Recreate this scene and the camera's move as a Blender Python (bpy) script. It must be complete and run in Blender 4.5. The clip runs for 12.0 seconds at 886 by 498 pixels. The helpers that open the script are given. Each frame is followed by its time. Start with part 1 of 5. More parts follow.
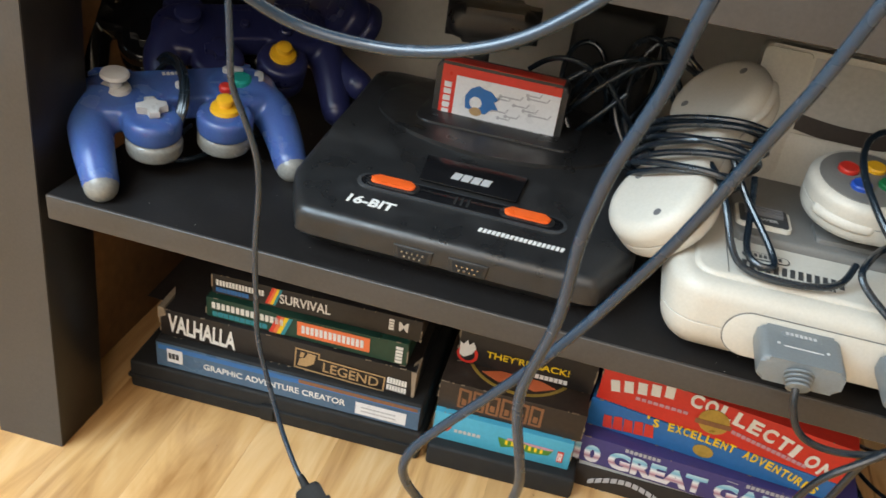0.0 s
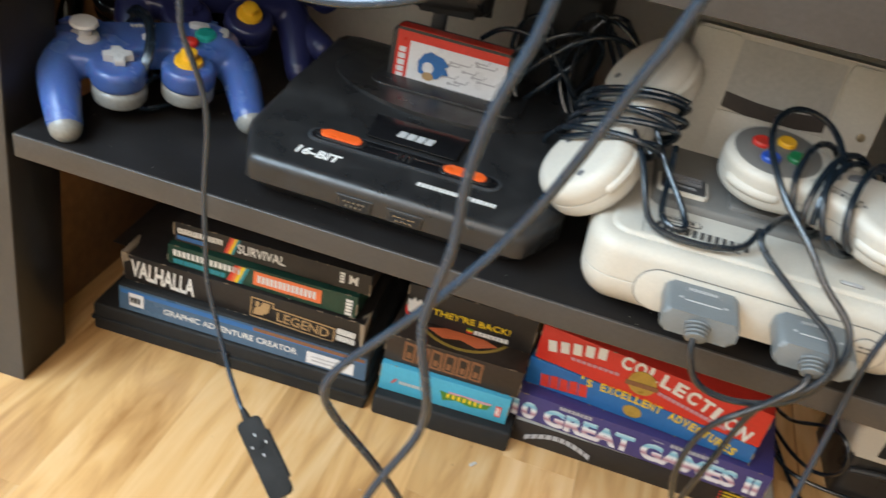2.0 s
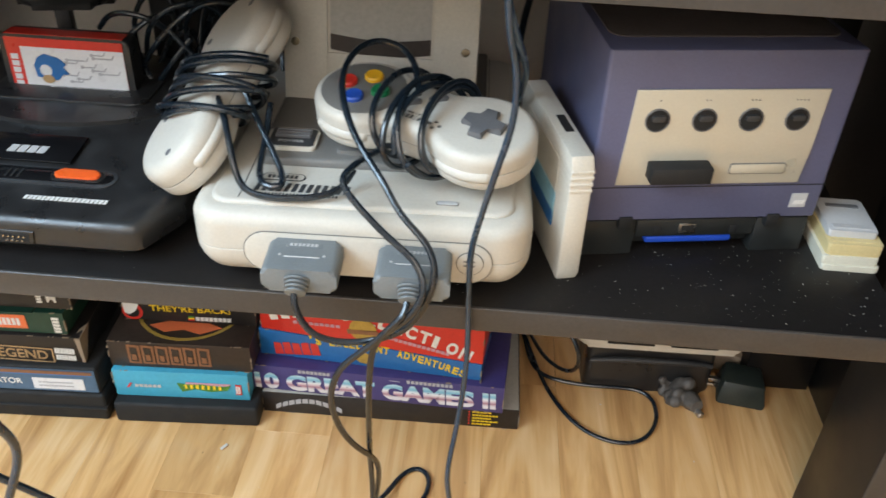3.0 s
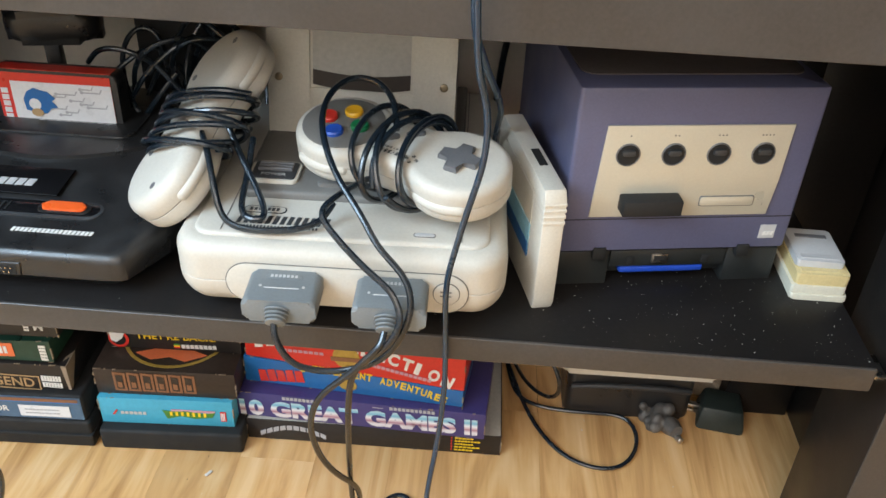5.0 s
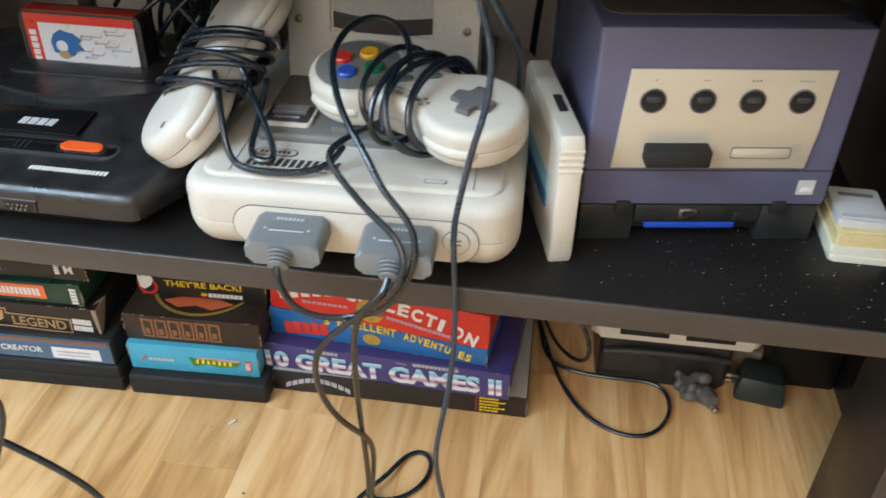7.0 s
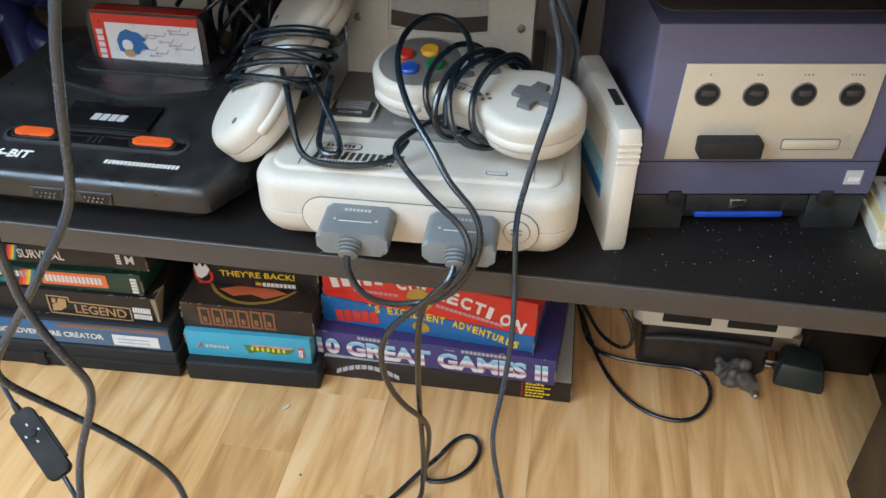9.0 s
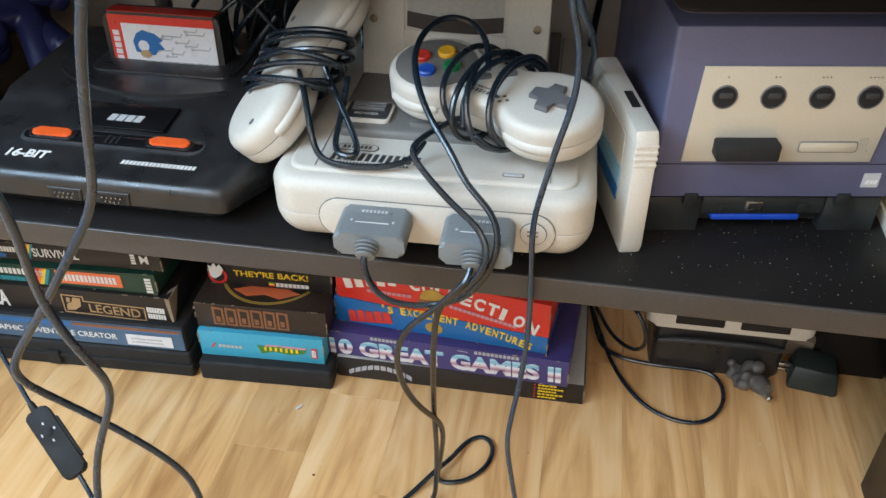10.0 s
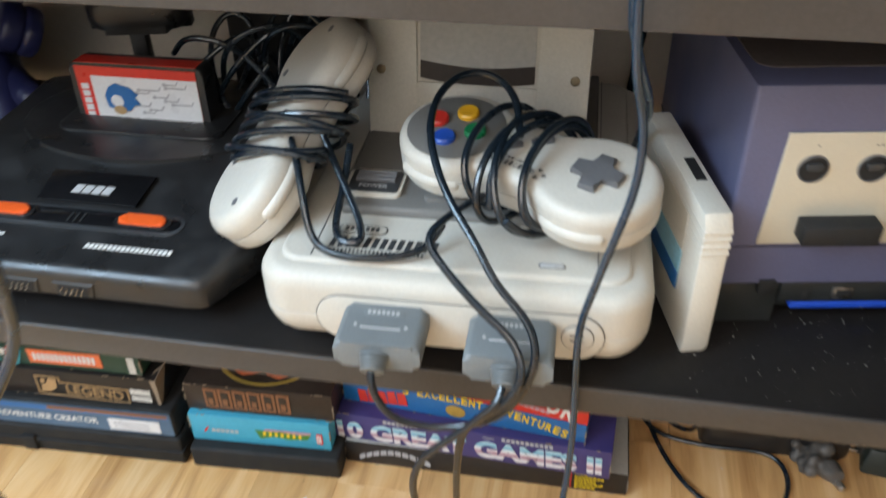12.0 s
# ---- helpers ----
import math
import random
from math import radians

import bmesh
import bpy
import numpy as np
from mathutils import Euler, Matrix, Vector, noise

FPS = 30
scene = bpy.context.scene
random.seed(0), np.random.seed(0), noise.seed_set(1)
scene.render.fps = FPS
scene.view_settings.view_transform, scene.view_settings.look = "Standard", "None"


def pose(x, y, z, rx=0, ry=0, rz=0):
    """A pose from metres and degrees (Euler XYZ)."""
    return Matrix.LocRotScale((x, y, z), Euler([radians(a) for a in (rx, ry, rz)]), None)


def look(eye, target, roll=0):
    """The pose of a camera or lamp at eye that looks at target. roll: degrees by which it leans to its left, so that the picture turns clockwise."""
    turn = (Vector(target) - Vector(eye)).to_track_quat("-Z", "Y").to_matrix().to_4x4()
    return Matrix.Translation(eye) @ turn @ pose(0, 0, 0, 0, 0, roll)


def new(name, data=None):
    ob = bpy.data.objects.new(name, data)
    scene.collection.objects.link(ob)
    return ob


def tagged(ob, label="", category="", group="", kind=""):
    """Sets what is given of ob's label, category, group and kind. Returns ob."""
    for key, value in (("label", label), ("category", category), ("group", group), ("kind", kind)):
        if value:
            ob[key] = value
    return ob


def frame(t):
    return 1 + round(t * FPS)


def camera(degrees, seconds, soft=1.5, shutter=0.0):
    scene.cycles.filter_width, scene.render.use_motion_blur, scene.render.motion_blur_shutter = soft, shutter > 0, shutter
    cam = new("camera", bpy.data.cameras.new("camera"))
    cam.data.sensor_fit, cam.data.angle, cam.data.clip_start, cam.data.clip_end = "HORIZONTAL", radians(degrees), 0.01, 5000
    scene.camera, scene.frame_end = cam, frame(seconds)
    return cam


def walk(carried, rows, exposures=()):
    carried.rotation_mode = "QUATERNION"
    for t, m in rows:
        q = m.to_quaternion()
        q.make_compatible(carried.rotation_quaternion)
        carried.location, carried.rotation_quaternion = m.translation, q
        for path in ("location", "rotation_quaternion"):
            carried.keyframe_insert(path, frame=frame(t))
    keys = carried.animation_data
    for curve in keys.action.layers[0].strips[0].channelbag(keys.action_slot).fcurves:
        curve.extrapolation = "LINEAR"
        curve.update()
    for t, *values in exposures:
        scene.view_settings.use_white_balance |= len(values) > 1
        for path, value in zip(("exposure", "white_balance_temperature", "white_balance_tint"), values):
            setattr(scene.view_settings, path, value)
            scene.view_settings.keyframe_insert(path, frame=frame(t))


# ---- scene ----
cam = camera(55.7, 12.0, shutter=0.4)
PATH = [
    (0, (0.261, -0.398, 0.529), (-0.06, 1.266, -0.532), 8.5),
    (0.5, (0.273, -0.396, 0.521), (-0.015, 1.277, -0.537), 9.7),
    (1, (0.275, -0.393, 0.526), (0.001, 1.264, -0.56), 9.8),
    (1.5, (0.283, -0.398, 0.541), (-0.002, 1.246, -0.562), 9.4),
    (2, (0.304, -0.427, 0.534), (0.011, 1.227, -0.552), 11.7),
    (2.2, (0.358, -0.427, 0.537), (0.102, 1.229, -0.554), 12.0),
    (2.5, (0.427, -0.401, 0.547), (0.281, 1.239, -0.589), 7.0),
    (2.7, (0.456, -0.391, 0.554), (0.329, 1.242, -0.594), 4.3),
    (3, (0.481, -0.388, 0.559), (0.394, 1.237, -0.603), 2.5),
    (3.2, (0.487, -0.394, 0.558), (0.424, 1.235, -0.601), 2.5),
    (5, (0.491, -0.395, 0.571), (0.415, 1.262, -0.547), 2.7),
    (5.5, (0.503, -0.402, 0.553), (0.416, 1.267, -0.545), 3.0),
    (6, (0.552, -0.398, 0.554), (0.378, 1.232, -0.591), 2.0),
    (6.5, (0.552, -0.4, 0.554), (0.325, 1.213, -0.607), 1.3),
    (7, (0.524, -0.385, 0.55), (0.295, 1.216, -0.626), 1.1),
    (7.2, (0.51, -0.39, 0.548), (0.299, 1.204, -0.641), 1.1),
    (9, (0.5, -0.407, 0.561), (0.235, 1.176, -0.631), 0.1),
    (9.5, (0.495, -0.41, 0.56), (0.215, 1.17, -0.634), -0.2),
    (10, (0.494, -0.408, 0.562), (0.214, 1.173, -0.63), -0.0),
    (10.5, (0.495, -0.408, 0.564), (0.213, 1.176, -0.624), -0.0),
    (11, (0.493, -0.407, 0.563), (0.201, 1.175, -0.626), -0.2),
    (11.5, (0.486, -0.402, 0.564), (0.185, 1.179, -0.623), -0.6),
    (11.8, (0.483, -0.357, 0.555), (0.157, 1.227, -0.622), -1.3),
    (12, (0.473, -0.308, 0.548), (0.153, 1.276, -0.629), -1.5),
]
walk(cam, [(t, look(eye, target, roll)) for t, eye, target, roll in PATH], [(0, -0.05, 6950, 10), (2, 0.0, 6800, 10), (3, 0.05, 6550, 10), (5, 0.14, 6550, 10), (5.8, 0.12, 6550, 10), (7, 0.02, 6450, 10), (9, -0.06, 6200, 10), (11, -0.06, 6200, 10), (12, 0.0, 6400, 10)])

# ---- world and light ----
world = bpy.data.worlds.new("world")
scene.world = world
world.use_nodes = True
wn = world.node_tree
sky = wn.nodes.new("ShaderNodeTexSky")
sky.sky_type, sky.sun_disc, sky.sun_elevation, sky.sun_rotation = "NISHITA", False, radians(38), radians(200)
wn.links.new(sky.outputs[0], wn.nodes["Background"].inputs[0])
wn.nodes["Background"].inputs[1].default_value = 0.1


def area(name, m, sx, sy, watts, colour):
    data = bpy.data.lights.new(name, "AREA")
    data.shape, data.size, data.size_y, data.energy, data.color = "RECTANGLE", sx, sy, watts, colour
    ob = new(name, data)
    ob.matrix_world = m
    return ob


# daylight standing in for the sky in the opening of the room's window
area("window_daylight", look((-0.70, -0.85, 1.42), (0.25, 0.02, 0.1)), 1.05, 1.0, 50.0, (0.57, 0.79, 1.0))
# added broad warm fill for the room's bounced light; no source seen there
area("warm_room_fill", look((0.25, -1.50, 1.42), (0.30, 0.0, 0.25)), 1.6, 1.4, 20.0, (1.0, 0.86, 0.70))


# ---- materials ----
def material(name, colour, rough=0.5, metal=0.0, var=0.12, scale=30.0, fine=260.0, bump=0.04, rough_var=0.15, spec=0.5, island=0.0, coat=0.0):
    m = bpy.data.materials.new(name)
    m.use_nodes = True
    t = m.node_tree
    b = t.nodes["Principled BSDF"]
    b.inputs["Metallic"].default_value = metal
    b.inputs["Specular IOR Level"].default_value = spec
    b.inputs["Coat Weight"].default_value = coat
    co = t.nodes.new("ShaderNodeTexCoord")
    n1 = t.nodes.new("ShaderNodeTexNoise")
    n1.inputs["Scale"].default_value, n1.inputs["Detail"].default_value = scale, 5
    n2 = t.nodes.new("ShaderNodeTexNoise")
    n2.inputs["Scale"].default_value, n2.inputs["Detail"].default_value = fine, 3
    t.links.new(co.outputs["Object"], n1.inputs["Vector"])
    t.links.new(co.outputs["Object"], n2.inputs["Vector"])
    add = t.nodes.new("ShaderNodeMath")
    add.operation = "ADD"
    t.links.new(n1.outputs[0], add.inputs[0])
    t.links.new(n2.outputs[0], add.inputs[1])
    ramp = t.nodes.new("ShaderNodeMapRange")
    ramp.inputs["From Min"].default_value, ramp.inputs["From Max"].default_value = 0.6, 1.4
    ramp.inputs["To Min"].default_value, ramp.inputs["To Max"].default_value = 1 - var, 1 + var
    t.links.new(add.outputs[0], ramp.inputs["Value"])
    mul = t.nodes.new("ShaderNodeVectorMath")
    mul.operation = "SCALE"
    mul.inputs[0].default_value = colour
    t.links.new(ramp.outputs[0], mul.inputs["Scale"])
    t.links.new(mul.outputs[0], b.inputs["Base Color"])
    rr = t.nodes.new("ShaderNodeMapRange")
    rr.inputs["From Min"].default_value, rr.inputs["From Max"].default_value = 0.3, 0.7
    rr.inputs["To Min"].default_value, rr.inputs["To Max"].default_value = max(0.02, rough - rough_var), min(1, rough + rough_var)
    t.links.new(n1.outputs[0], rr.inputs["Value"])
    t.links.new(rr.outputs[0], b.inputs["Roughness"])
    bm_ = t.nodes.new("ShaderNodeBump")
    bm_.inputs["Strength"].default_value, bm_.inputs["Distance"].default_value = bump, 0.001
    t.links.new(n2.outputs[0], bm_.inputs["Height"])
    t.links.new(bm_.outputs[0], b.inputs["Normal"])
    return m


def wood_floor():
    m = bpy.data.materials.new("laminate_oak")
    m.use_nodes = True
    t = m.node_tree
    b = t.nodes["Principled BSDF"]
    co = t.nodes.new("ShaderNodeTexCoord")
    info = t.nodes.new("ShaderNodeObjectInfo")
    shift = t.nodes.new("ShaderNodeVectorMath")
    shift.operation = "MULTIPLY_ADD"
    shift.inputs[1].default_value = (1, 1, 1)
    off = t.nodes.new("ShaderNodeVectorMath")
    off.operation = "SCALE"
    off.inputs[0].default_value = (7.0, 3.0, 5.0)
    t.links.new(info.outputs["Random"], off.inputs["Scale"])
    t.links.new(co.outputs["Object"], shift.inputs[0])
    t.links.new(off.outputs[0], shift.inputs[2])
    mp = t.nodes.new("ShaderNodeMapping")
    mp.inputs["Scale"].default_value = (24, 2.6, 10)
    t.links.new(shift.outputs[0], mp.inputs["Vector"])
    n1 = t.nodes.new("ShaderNodeTexNoise")
    n1.inputs["Scale"].default_value, n1.inputs["Detail"].default_value, n1.inputs["Distortion"].default_value = 1.0, 5, 2.2
    t.links.new(mp.outputs[0], n1.inputs["Vector"])
    mp2 = t.nodes.new("ShaderNodeMapping")
    mp2.inputs["Scale"].default_value = (420, 14, 30)
    t.links.new(shift.outputs[0], mp2.inputs["Vector"])
    n2 = t.nodes.new("ShaderNodeTexNoise")
    n2.inputs["Scale"].default_value, n2.inputs["Detail"].default_value = 1.0, 3
    t.links.new(mp2.outputs[0], n2.inputs["Vector"])
    ramp = t.nodes.new("ShaderNodeValToRGB")
    e = ramp.color_ramp.elements
    e[0].position, e[0].color = 0.22, (0.42, 0.210, 0.075, 1)
    e[1].position, e[1].color = 0.72, (0.80, 0.53, 0.27, 1)
    mid = e.new(0.48)
    mid.color = (0.69, 0.40, 0.165, 1)
    mix = t.nodes.new("ShaderNodeMath")
    mix.operation = "MULTIPLY_ADD"
    mix.inputs[1].default_value = 0.14
    t.links.new(n2.outputs[0], mix.inputs[0])
    sub = t.nodes.new("ShaderNodeMath")
    sub.operation = "MULTIPLY_ADD"
    sub.inputs[1].default_value, sub.inputs[2].default_value = 1.1, -0.15
    t.links.new(n1.outputs[0], sub.inputs[0])
    t.links.new(sub.outputs[0], mix.inputs[2])
    t.links.new(mix.outputs[0], ramp.inputs[0])
    tone = t.nodes.new("ShaderNodeMapRange")
    tone.inputs["To Min"].default_value, tone.inputs["To Max"].default_value = 0.90, 1.08
    t.links.new(info.outputs["Random"], tone.inputs["Value"])
    sc = t.nodes.new("ShaderNodeVectorMath")
    sc.operation = "SCALE"
    t.links.new(ramp.outputs[0], sc.inputs[0])
    t.links.new(tone.outputs[0], sc.inputs["Scale"])
    t.links.new(sc.outputs[0], b.inputs["Base Color"])
    b.inputs["Roughness"].default_value = 0.22
    bump = t.nodes.new("ShaderNodeBump")
    bump.inputs["Strength"].default_value, bump.inputs["Distance"].default_value = 0.12, 0.0006
    t.links.new(n2.outputs[0], bump.inputs["Height"])
    t.links.new(bump.outputs[0], b.inputs["Normal"])
    return m


OAK = wood_floor()
BLACKWOOD = material("black_brown_foil", (0.0120, 0.0108, 0.0105), 0.38, var=0.25, scale=14, fine=400, bump=0.05, rough_var=0.1, spec=0.25)
EDGEWOOD = material("black_brown_edge", (0.050, 0.044, 0.040), 0.4, var=0.2, scale=18, fine=500, bump=0.05, rough_var=0.1)
BROWNWOOD = material("brown_wood", (0.21, 0.105, 0.045), 0.6, var=0.3, scale=9, fine=90, bump=0.1)
WALL = material("painted_wall", (0.74, 0.68, 0.58), 0.85, var=0.06, scale=6, fine=180, bump=0.15)
CEIL = material("ceiling_paint", (0.78, 0.76, 0.72), 0.9, var=0.04, scale=4, fine=120, bump=0.1)
SHINYBLACK = material("black_abs", (0.018, 0.018, 0.0185), 0.36, var=0.35, scale=45, fine=700, bump=0.06, rough_var=0.14, spec=0.6)
# dust, plus the brown reflection of the board above put into the colour
DUSTREFLECTION = material("dust_and_reflection_abs", (0.075, 0.060, 0.055), 0.75, var=0.2, scale=40, fine=500, bump=0.1)
DOCKBLACK = material("green_black_abs", (0.017, 0.019, 0.019), 0.45, var=0.2, scale=60, fine=800, bump=0.05)
CRUMB = material("dark_crumb", (0.10, 0.06, 0.03), 0.9, var=0.3, scale=300, fine=900, bump=0.0)
GLOSSBLACK = material("gloss_black", (0.008, 0.008, 0.009), 0.16, var=0.3, scale=40, fine=500, bump=0.01, rough_var=0.06)
DARKGREY = material("dark_grey_abs", (0.035, 0.037, 0.04), 0.5, var=0.2, scale=60, fine=800, bump=0.05)
MATBLACK = material("matt_black", (0.010, 0.010, 0.010), 0.75, var=0.3, scale=60, fine=600, bump=0.1, rough_var=0.1)
PALE = material("pale_grey_abs", (0.53, 0.50, 0.44), 0.42, var=0.07, scale=22, fine=600, bump=0.05)
PALEWARM = material("aged_pale_abs", (0.60, 0.565, 0.49), 0.46, var=0.09, scale=18, fine=600, bump=0.05)
MIDGREY = material("mid_grey_abs", (0.155, 0.15, 0.14), 0.5, var=0.1, scale=40, fine=700, bump=0.06)
SLATE = material("slate_grey_abs", (0.12, 0.12, 0.125), 0.42, var=0.12, scale=40, fine=700, bump=0.05)
PLUGGREY = material("plug_grey_abs", (0.17, 0.19, 0.20), 0.42, var=0.1, scale=60, fine=700, bump=0.05)
INDIGO = material("indigo_abs", (0.105, 0.108, 0.185), 0.45, var=0.1, scale=30, fine=700, bump=0.05, rough_var=0.1)
INDIGODARK = material("dark_indigo_abs", (0.022, 0.022, 0.055), 0.45, var=0.12, scale=30, fine=700, bump=0.05, rough_var=0.1)
CLEARBLUE = material("translucent_blue_abs", (0.055, 0.105, 0.30), 0.24, var=0.1, scale=40, fine=600, bump=0.02, rough_var=0.08)
CLEARBLUE.node_tree.nodes["Principled BSDF"].inputs["Subsurface Weight"].default_value = 0.35
CLEARBLUE.node_tree.nodes["Principled BSDF"].inputs["Subsurface Scale"].default_value = 0.008
PADINDIGO = material("violet_blue_abs", (0.018, 0.021, 0.075), 0.34, var=0.1, scale=40, fine=600, bump=0.02, rough_var=0.08)
CLEARABS = material("clear_abs", (0.22, 0.22, 0.205), 0.2, var=0.2, scale=60, fine=500, bump=0.03, rough_var=0.1)
CREAM = material("silver_cream_panel", (0.55, 0.51, 0.41), 0.42, metal=0.25, var=0.05, scale=20, fine=900, bump=0.02)
RED = material("red_print", (0.62, 0.035, 0.022), 0.4, var=0.1, scale=30, fine=300, bump=0.03)
ORANGE = material("orange_button", (0.82, 0.115, 0.02), 0.35, var=0.08, scale=50, fine=300, bump=0.02)
YELLOW = material("yellow_abs", (0.75, 0.40, 0.02), 0.35, var=0.06, scale=60, fine=300, bump=0.02)
TEAL = material("teal_abs", (0.01, 0.25, 0.21), 0.35, var=0.06, scale=60, fine=300, bump=0.02)
BTNRED = material("red_abs", (0.55, 0.03, 0.02), 0.33, var=0.06, scale=60, fine=300, bump=0.02)
BTNBLUE = material("blue_abs", (0.02, 0.08, 0.42), 0.33, var=0.06, scale=60, fine=300, bump=0.02)
BTNGREEN = material("green_abs", (0.01, 0.17, 0.06), 0.33, var=0.06, scale=60, fine=300, bump=0.02)
LIGHTGREY = material("light_grey_abs", (0.48, 0.48, 0.48), 0.4, var=0.06, scale=60, fine=400, bump=0.03)
WHITE = material("white_print", (0.72, 0.71, 0.68), 0.5, var=0.06, scale=60, fine=400, bump=0.02)
LABELWHITE = material("label_paper", (0.68, 0.68, 0.69), 0.35, var=0.06, scale=50, fine=400, bump=0.02)
LABELGREY = material("label_grey_print", (0.40, 0.40, 0.42), 0.4, var=0.06, scale=50, fine=400, bump=0.02)
PRINTBLUE = material("blue_print", (0.02, 0.13, 0.36), 0.38, var=0.1, scale=40, fine=300, bump=0.02)
BOXBLUE = material("blue_card", (0.015, 0.13, 0.37), 0.42, var=0.12, scale=25, fine=260, bump=0.06)
TURQUOISE = material("turquoise_card", (0.06, 0.36, 0.52), 0.42, var=0.1, scale=25, fine=260, bump=0.06)
PURPLE = material("purple_card", (0.052, 0.042, 0.16), 0.45, var=0.12, scale=25, fine=260, bump=0.06)
STEELBLUE = material("steel_blue_sleeve", (0.05, 0.11, 0.19), 0.35, var=0.18, scale=14, fine=260, bump=0.05)
BLACKCARD = material("black_card", (0.016, 0.013, 0.012), 0.5, var=0.3, scale=25, fine=240, bump=0.1)
BROWNCARD = material("brown_black_card", (0.03, 0.019, 0.013), 0.5, var=0.3, scale=25, fine=240, bump=0.1)
GREENCARD = material("dark_green_card", (0.012, 0.05, 0.032), 0.45, var=0.2, scale=25, fine=240, bump=0.08)
RAWCARD = material("worn_card", (0.27, 0.21, 0.15), 0.85, var=0.2, scale=60, fine=300, bump=0.3)
GREYCARD = material("grey_card", (0.47, 0.455, 0.42), 0.8, var=0.12, scale=30, fine=300, bump=0.2)
TAN = material("tan_print", (0.42, 0.27, 0.13), 0.5, var=0.15, scale=60, fine=400, bump=0.03)
RUST = material("rust_print", (0.23, 0.10, 0.045), 0.5, var=0.2, scale=80, fine=400, bump=0.03)
GOLD = material("gold_print", (0.45, 0.30, 0.06), 0.4, metal=0.3, var=0.2, scale=80, fine=400, bump=0.03)
PRINTYELLOW = material("yellow_print", (0.80, 0.55, 0.02), 0.45, var=0.06, scale=60, fine=400, bump=0.02)
PRINTORANGE = material("orange_print", (0.75, 0.17, 0.06), 0.45, var=0.08, scale=60, fine=400, bump=0.02)
PRINTGREEN = material("green_print", (0.06, 0.20, 0.03), 0.45, var=0.2, scale=120, fine=400, bump=0.02)
PRINTTEAL = material("teal_print", (0.02, 0.24, 0.30), 0.45, var=0.1, scale=60, fine=400, bump=0.02)
PRINTPINK = material("pink_print", (0.55, 0.30, 0.36), 0.45, var=0.2, scale=120, fine=400, bump=0.02)
PRINTSKY = material("sky_print", (0.25, 0.48, 0.58), 0.45, var=0.2, scale=120, fine=400, bump=0.02)
CABLE = material("black_pvc", (0.008, 0.014, 0.021), 0.24, var=0.15, scale=60, fine=700, bump=0.03, rough_var=0.06, spec=0.8)
CABLEGREY = material("dark_grey_pvc", (0.011, 0.032, 0.060), 0.24, var=0.15, scale=60, fine=700, bump=0.03, rough_var=0.06, spec=0.8)
STEEL = material("steel", (0.55, 0.54, 0.52), 0.3, metal=1.0, var=0.1, scale=80, fine=500, bump=0.02)
BRASS = material("dull_screw", (0.25, 0.20, 0.13), 0.45, metal=0.8, var=0.2, scale=200, fine=900, bump=0.1)
DUST = material("dust", (0.62, 0.60, 0.55), 0.9, var=0.2, scale=300, fine=900, bump=0.0)
BLUEABS = material("blue_tray", (0.012, 0.06, 0.42), 0.35, var=0.1, scale=40, fine=400, bump=0.02)
YELLOWED = material("yellowed_abs", (0.62, 0.50, 0.25), 0.45, var=0.1, scale=60, fine=500, bump=0.03)
IVORY = material("ivory_abs", (0.62, 0.59, 0.48), 0.45, var=0.08, scale=60, fine=500, bump=0.03)
SMOKE = material("smoky_dusty_plug", (0.11, 0.10, 0.09), 0.5, var=0.4, scale=150, fine=900, bump=0.2)
GREENBLACK = material("green_black_plug", (0.02, 0.028, 0.024), 0.5, var=0.3, scale=100, fine=600, bump=0.08)


def striped_print(height):
    """Lettering ink that runs from pink at its foot through white to sky blue."""
    m = material("striped_print", (0.7, 0.7, 0.7), 0.45, var=0.06, scale=80, fine=400, bump=0.02)
    t = m.node_tree
    co = t.nodes.new("ShaderNodeTexCoord")
    sep = t.nodes.new("ShaderNodeSeparateXYZ")
    t.links.new(co.outputs["Object"], sep.inputs[0])
    rng = t.nodes.new("ShaderNodeMapRange")
    rng.inputs["From Max"].default_value = height
    t.links.new(sep.outputs["Y"], rng.inputs["Value"])
    ramp = t.nodes.new("ShaderNodeValToRGB")
    e = ramp.color_ramp.elements
    e[0].position, e[0].color = 0.0, (0.62, 0.60, 0.62, 1)
    e[1].position, e[1].color = 1.0, (0.50, 0.66, 0.72, 1)
    for pos, col in ((0.18, (0.66, 0.64, 0.66, 1)), (0.34, (0.36, 0.16, 0.22, 1)), (0.46, (0.62, 0.50, 0.54, 1)), (0.56, (0.72, 0.74, 0.76, 1)), (0.74, (0.16, 0.42, 0.56, 1))):
        e.new(pos).color = col
    t.links.new(rng.outputs[0], ramp.inputs[0])
    t.links.new(ramp.outputs[0], t.nodes["Principled BSDF"].inputs["Base Color"])
    return m


STRIPED = striped_print(0.0190)


# ---- mesh helpers ----
def smooth(bm, angle=35):
    for f in bm.faces:
        f.smooth = True
    for e in bm.edges:
        if len(e.link_faces) == 2 and e.calc_face_angle(0) > radians(angle):
            e.smooth = False


def part(name, bm, mat, parent=None, label="", m=None):
    bmesh.ops.recalc_face_normals(bm, faces=bm.faces)
    smooth(bm)
    me = bpy.data.meshes.new(name)
    bm.to_mesh(me)
    bm.free()
    me.materials.append(mat)
    ob = new(name, me)
    if parent is not None:
        ob.parent = parent
    if m is not None:
        ob.matrix_basis = m
    if label:
        ob["label"] = label
    return ob


def thing(name, m, label, category, group="", kind=""):
    ob = new(name)
    ob.empty_display_size = 0.02
    ob.matrix_basis = m
    return tagged(ob, label, category, group, kind)


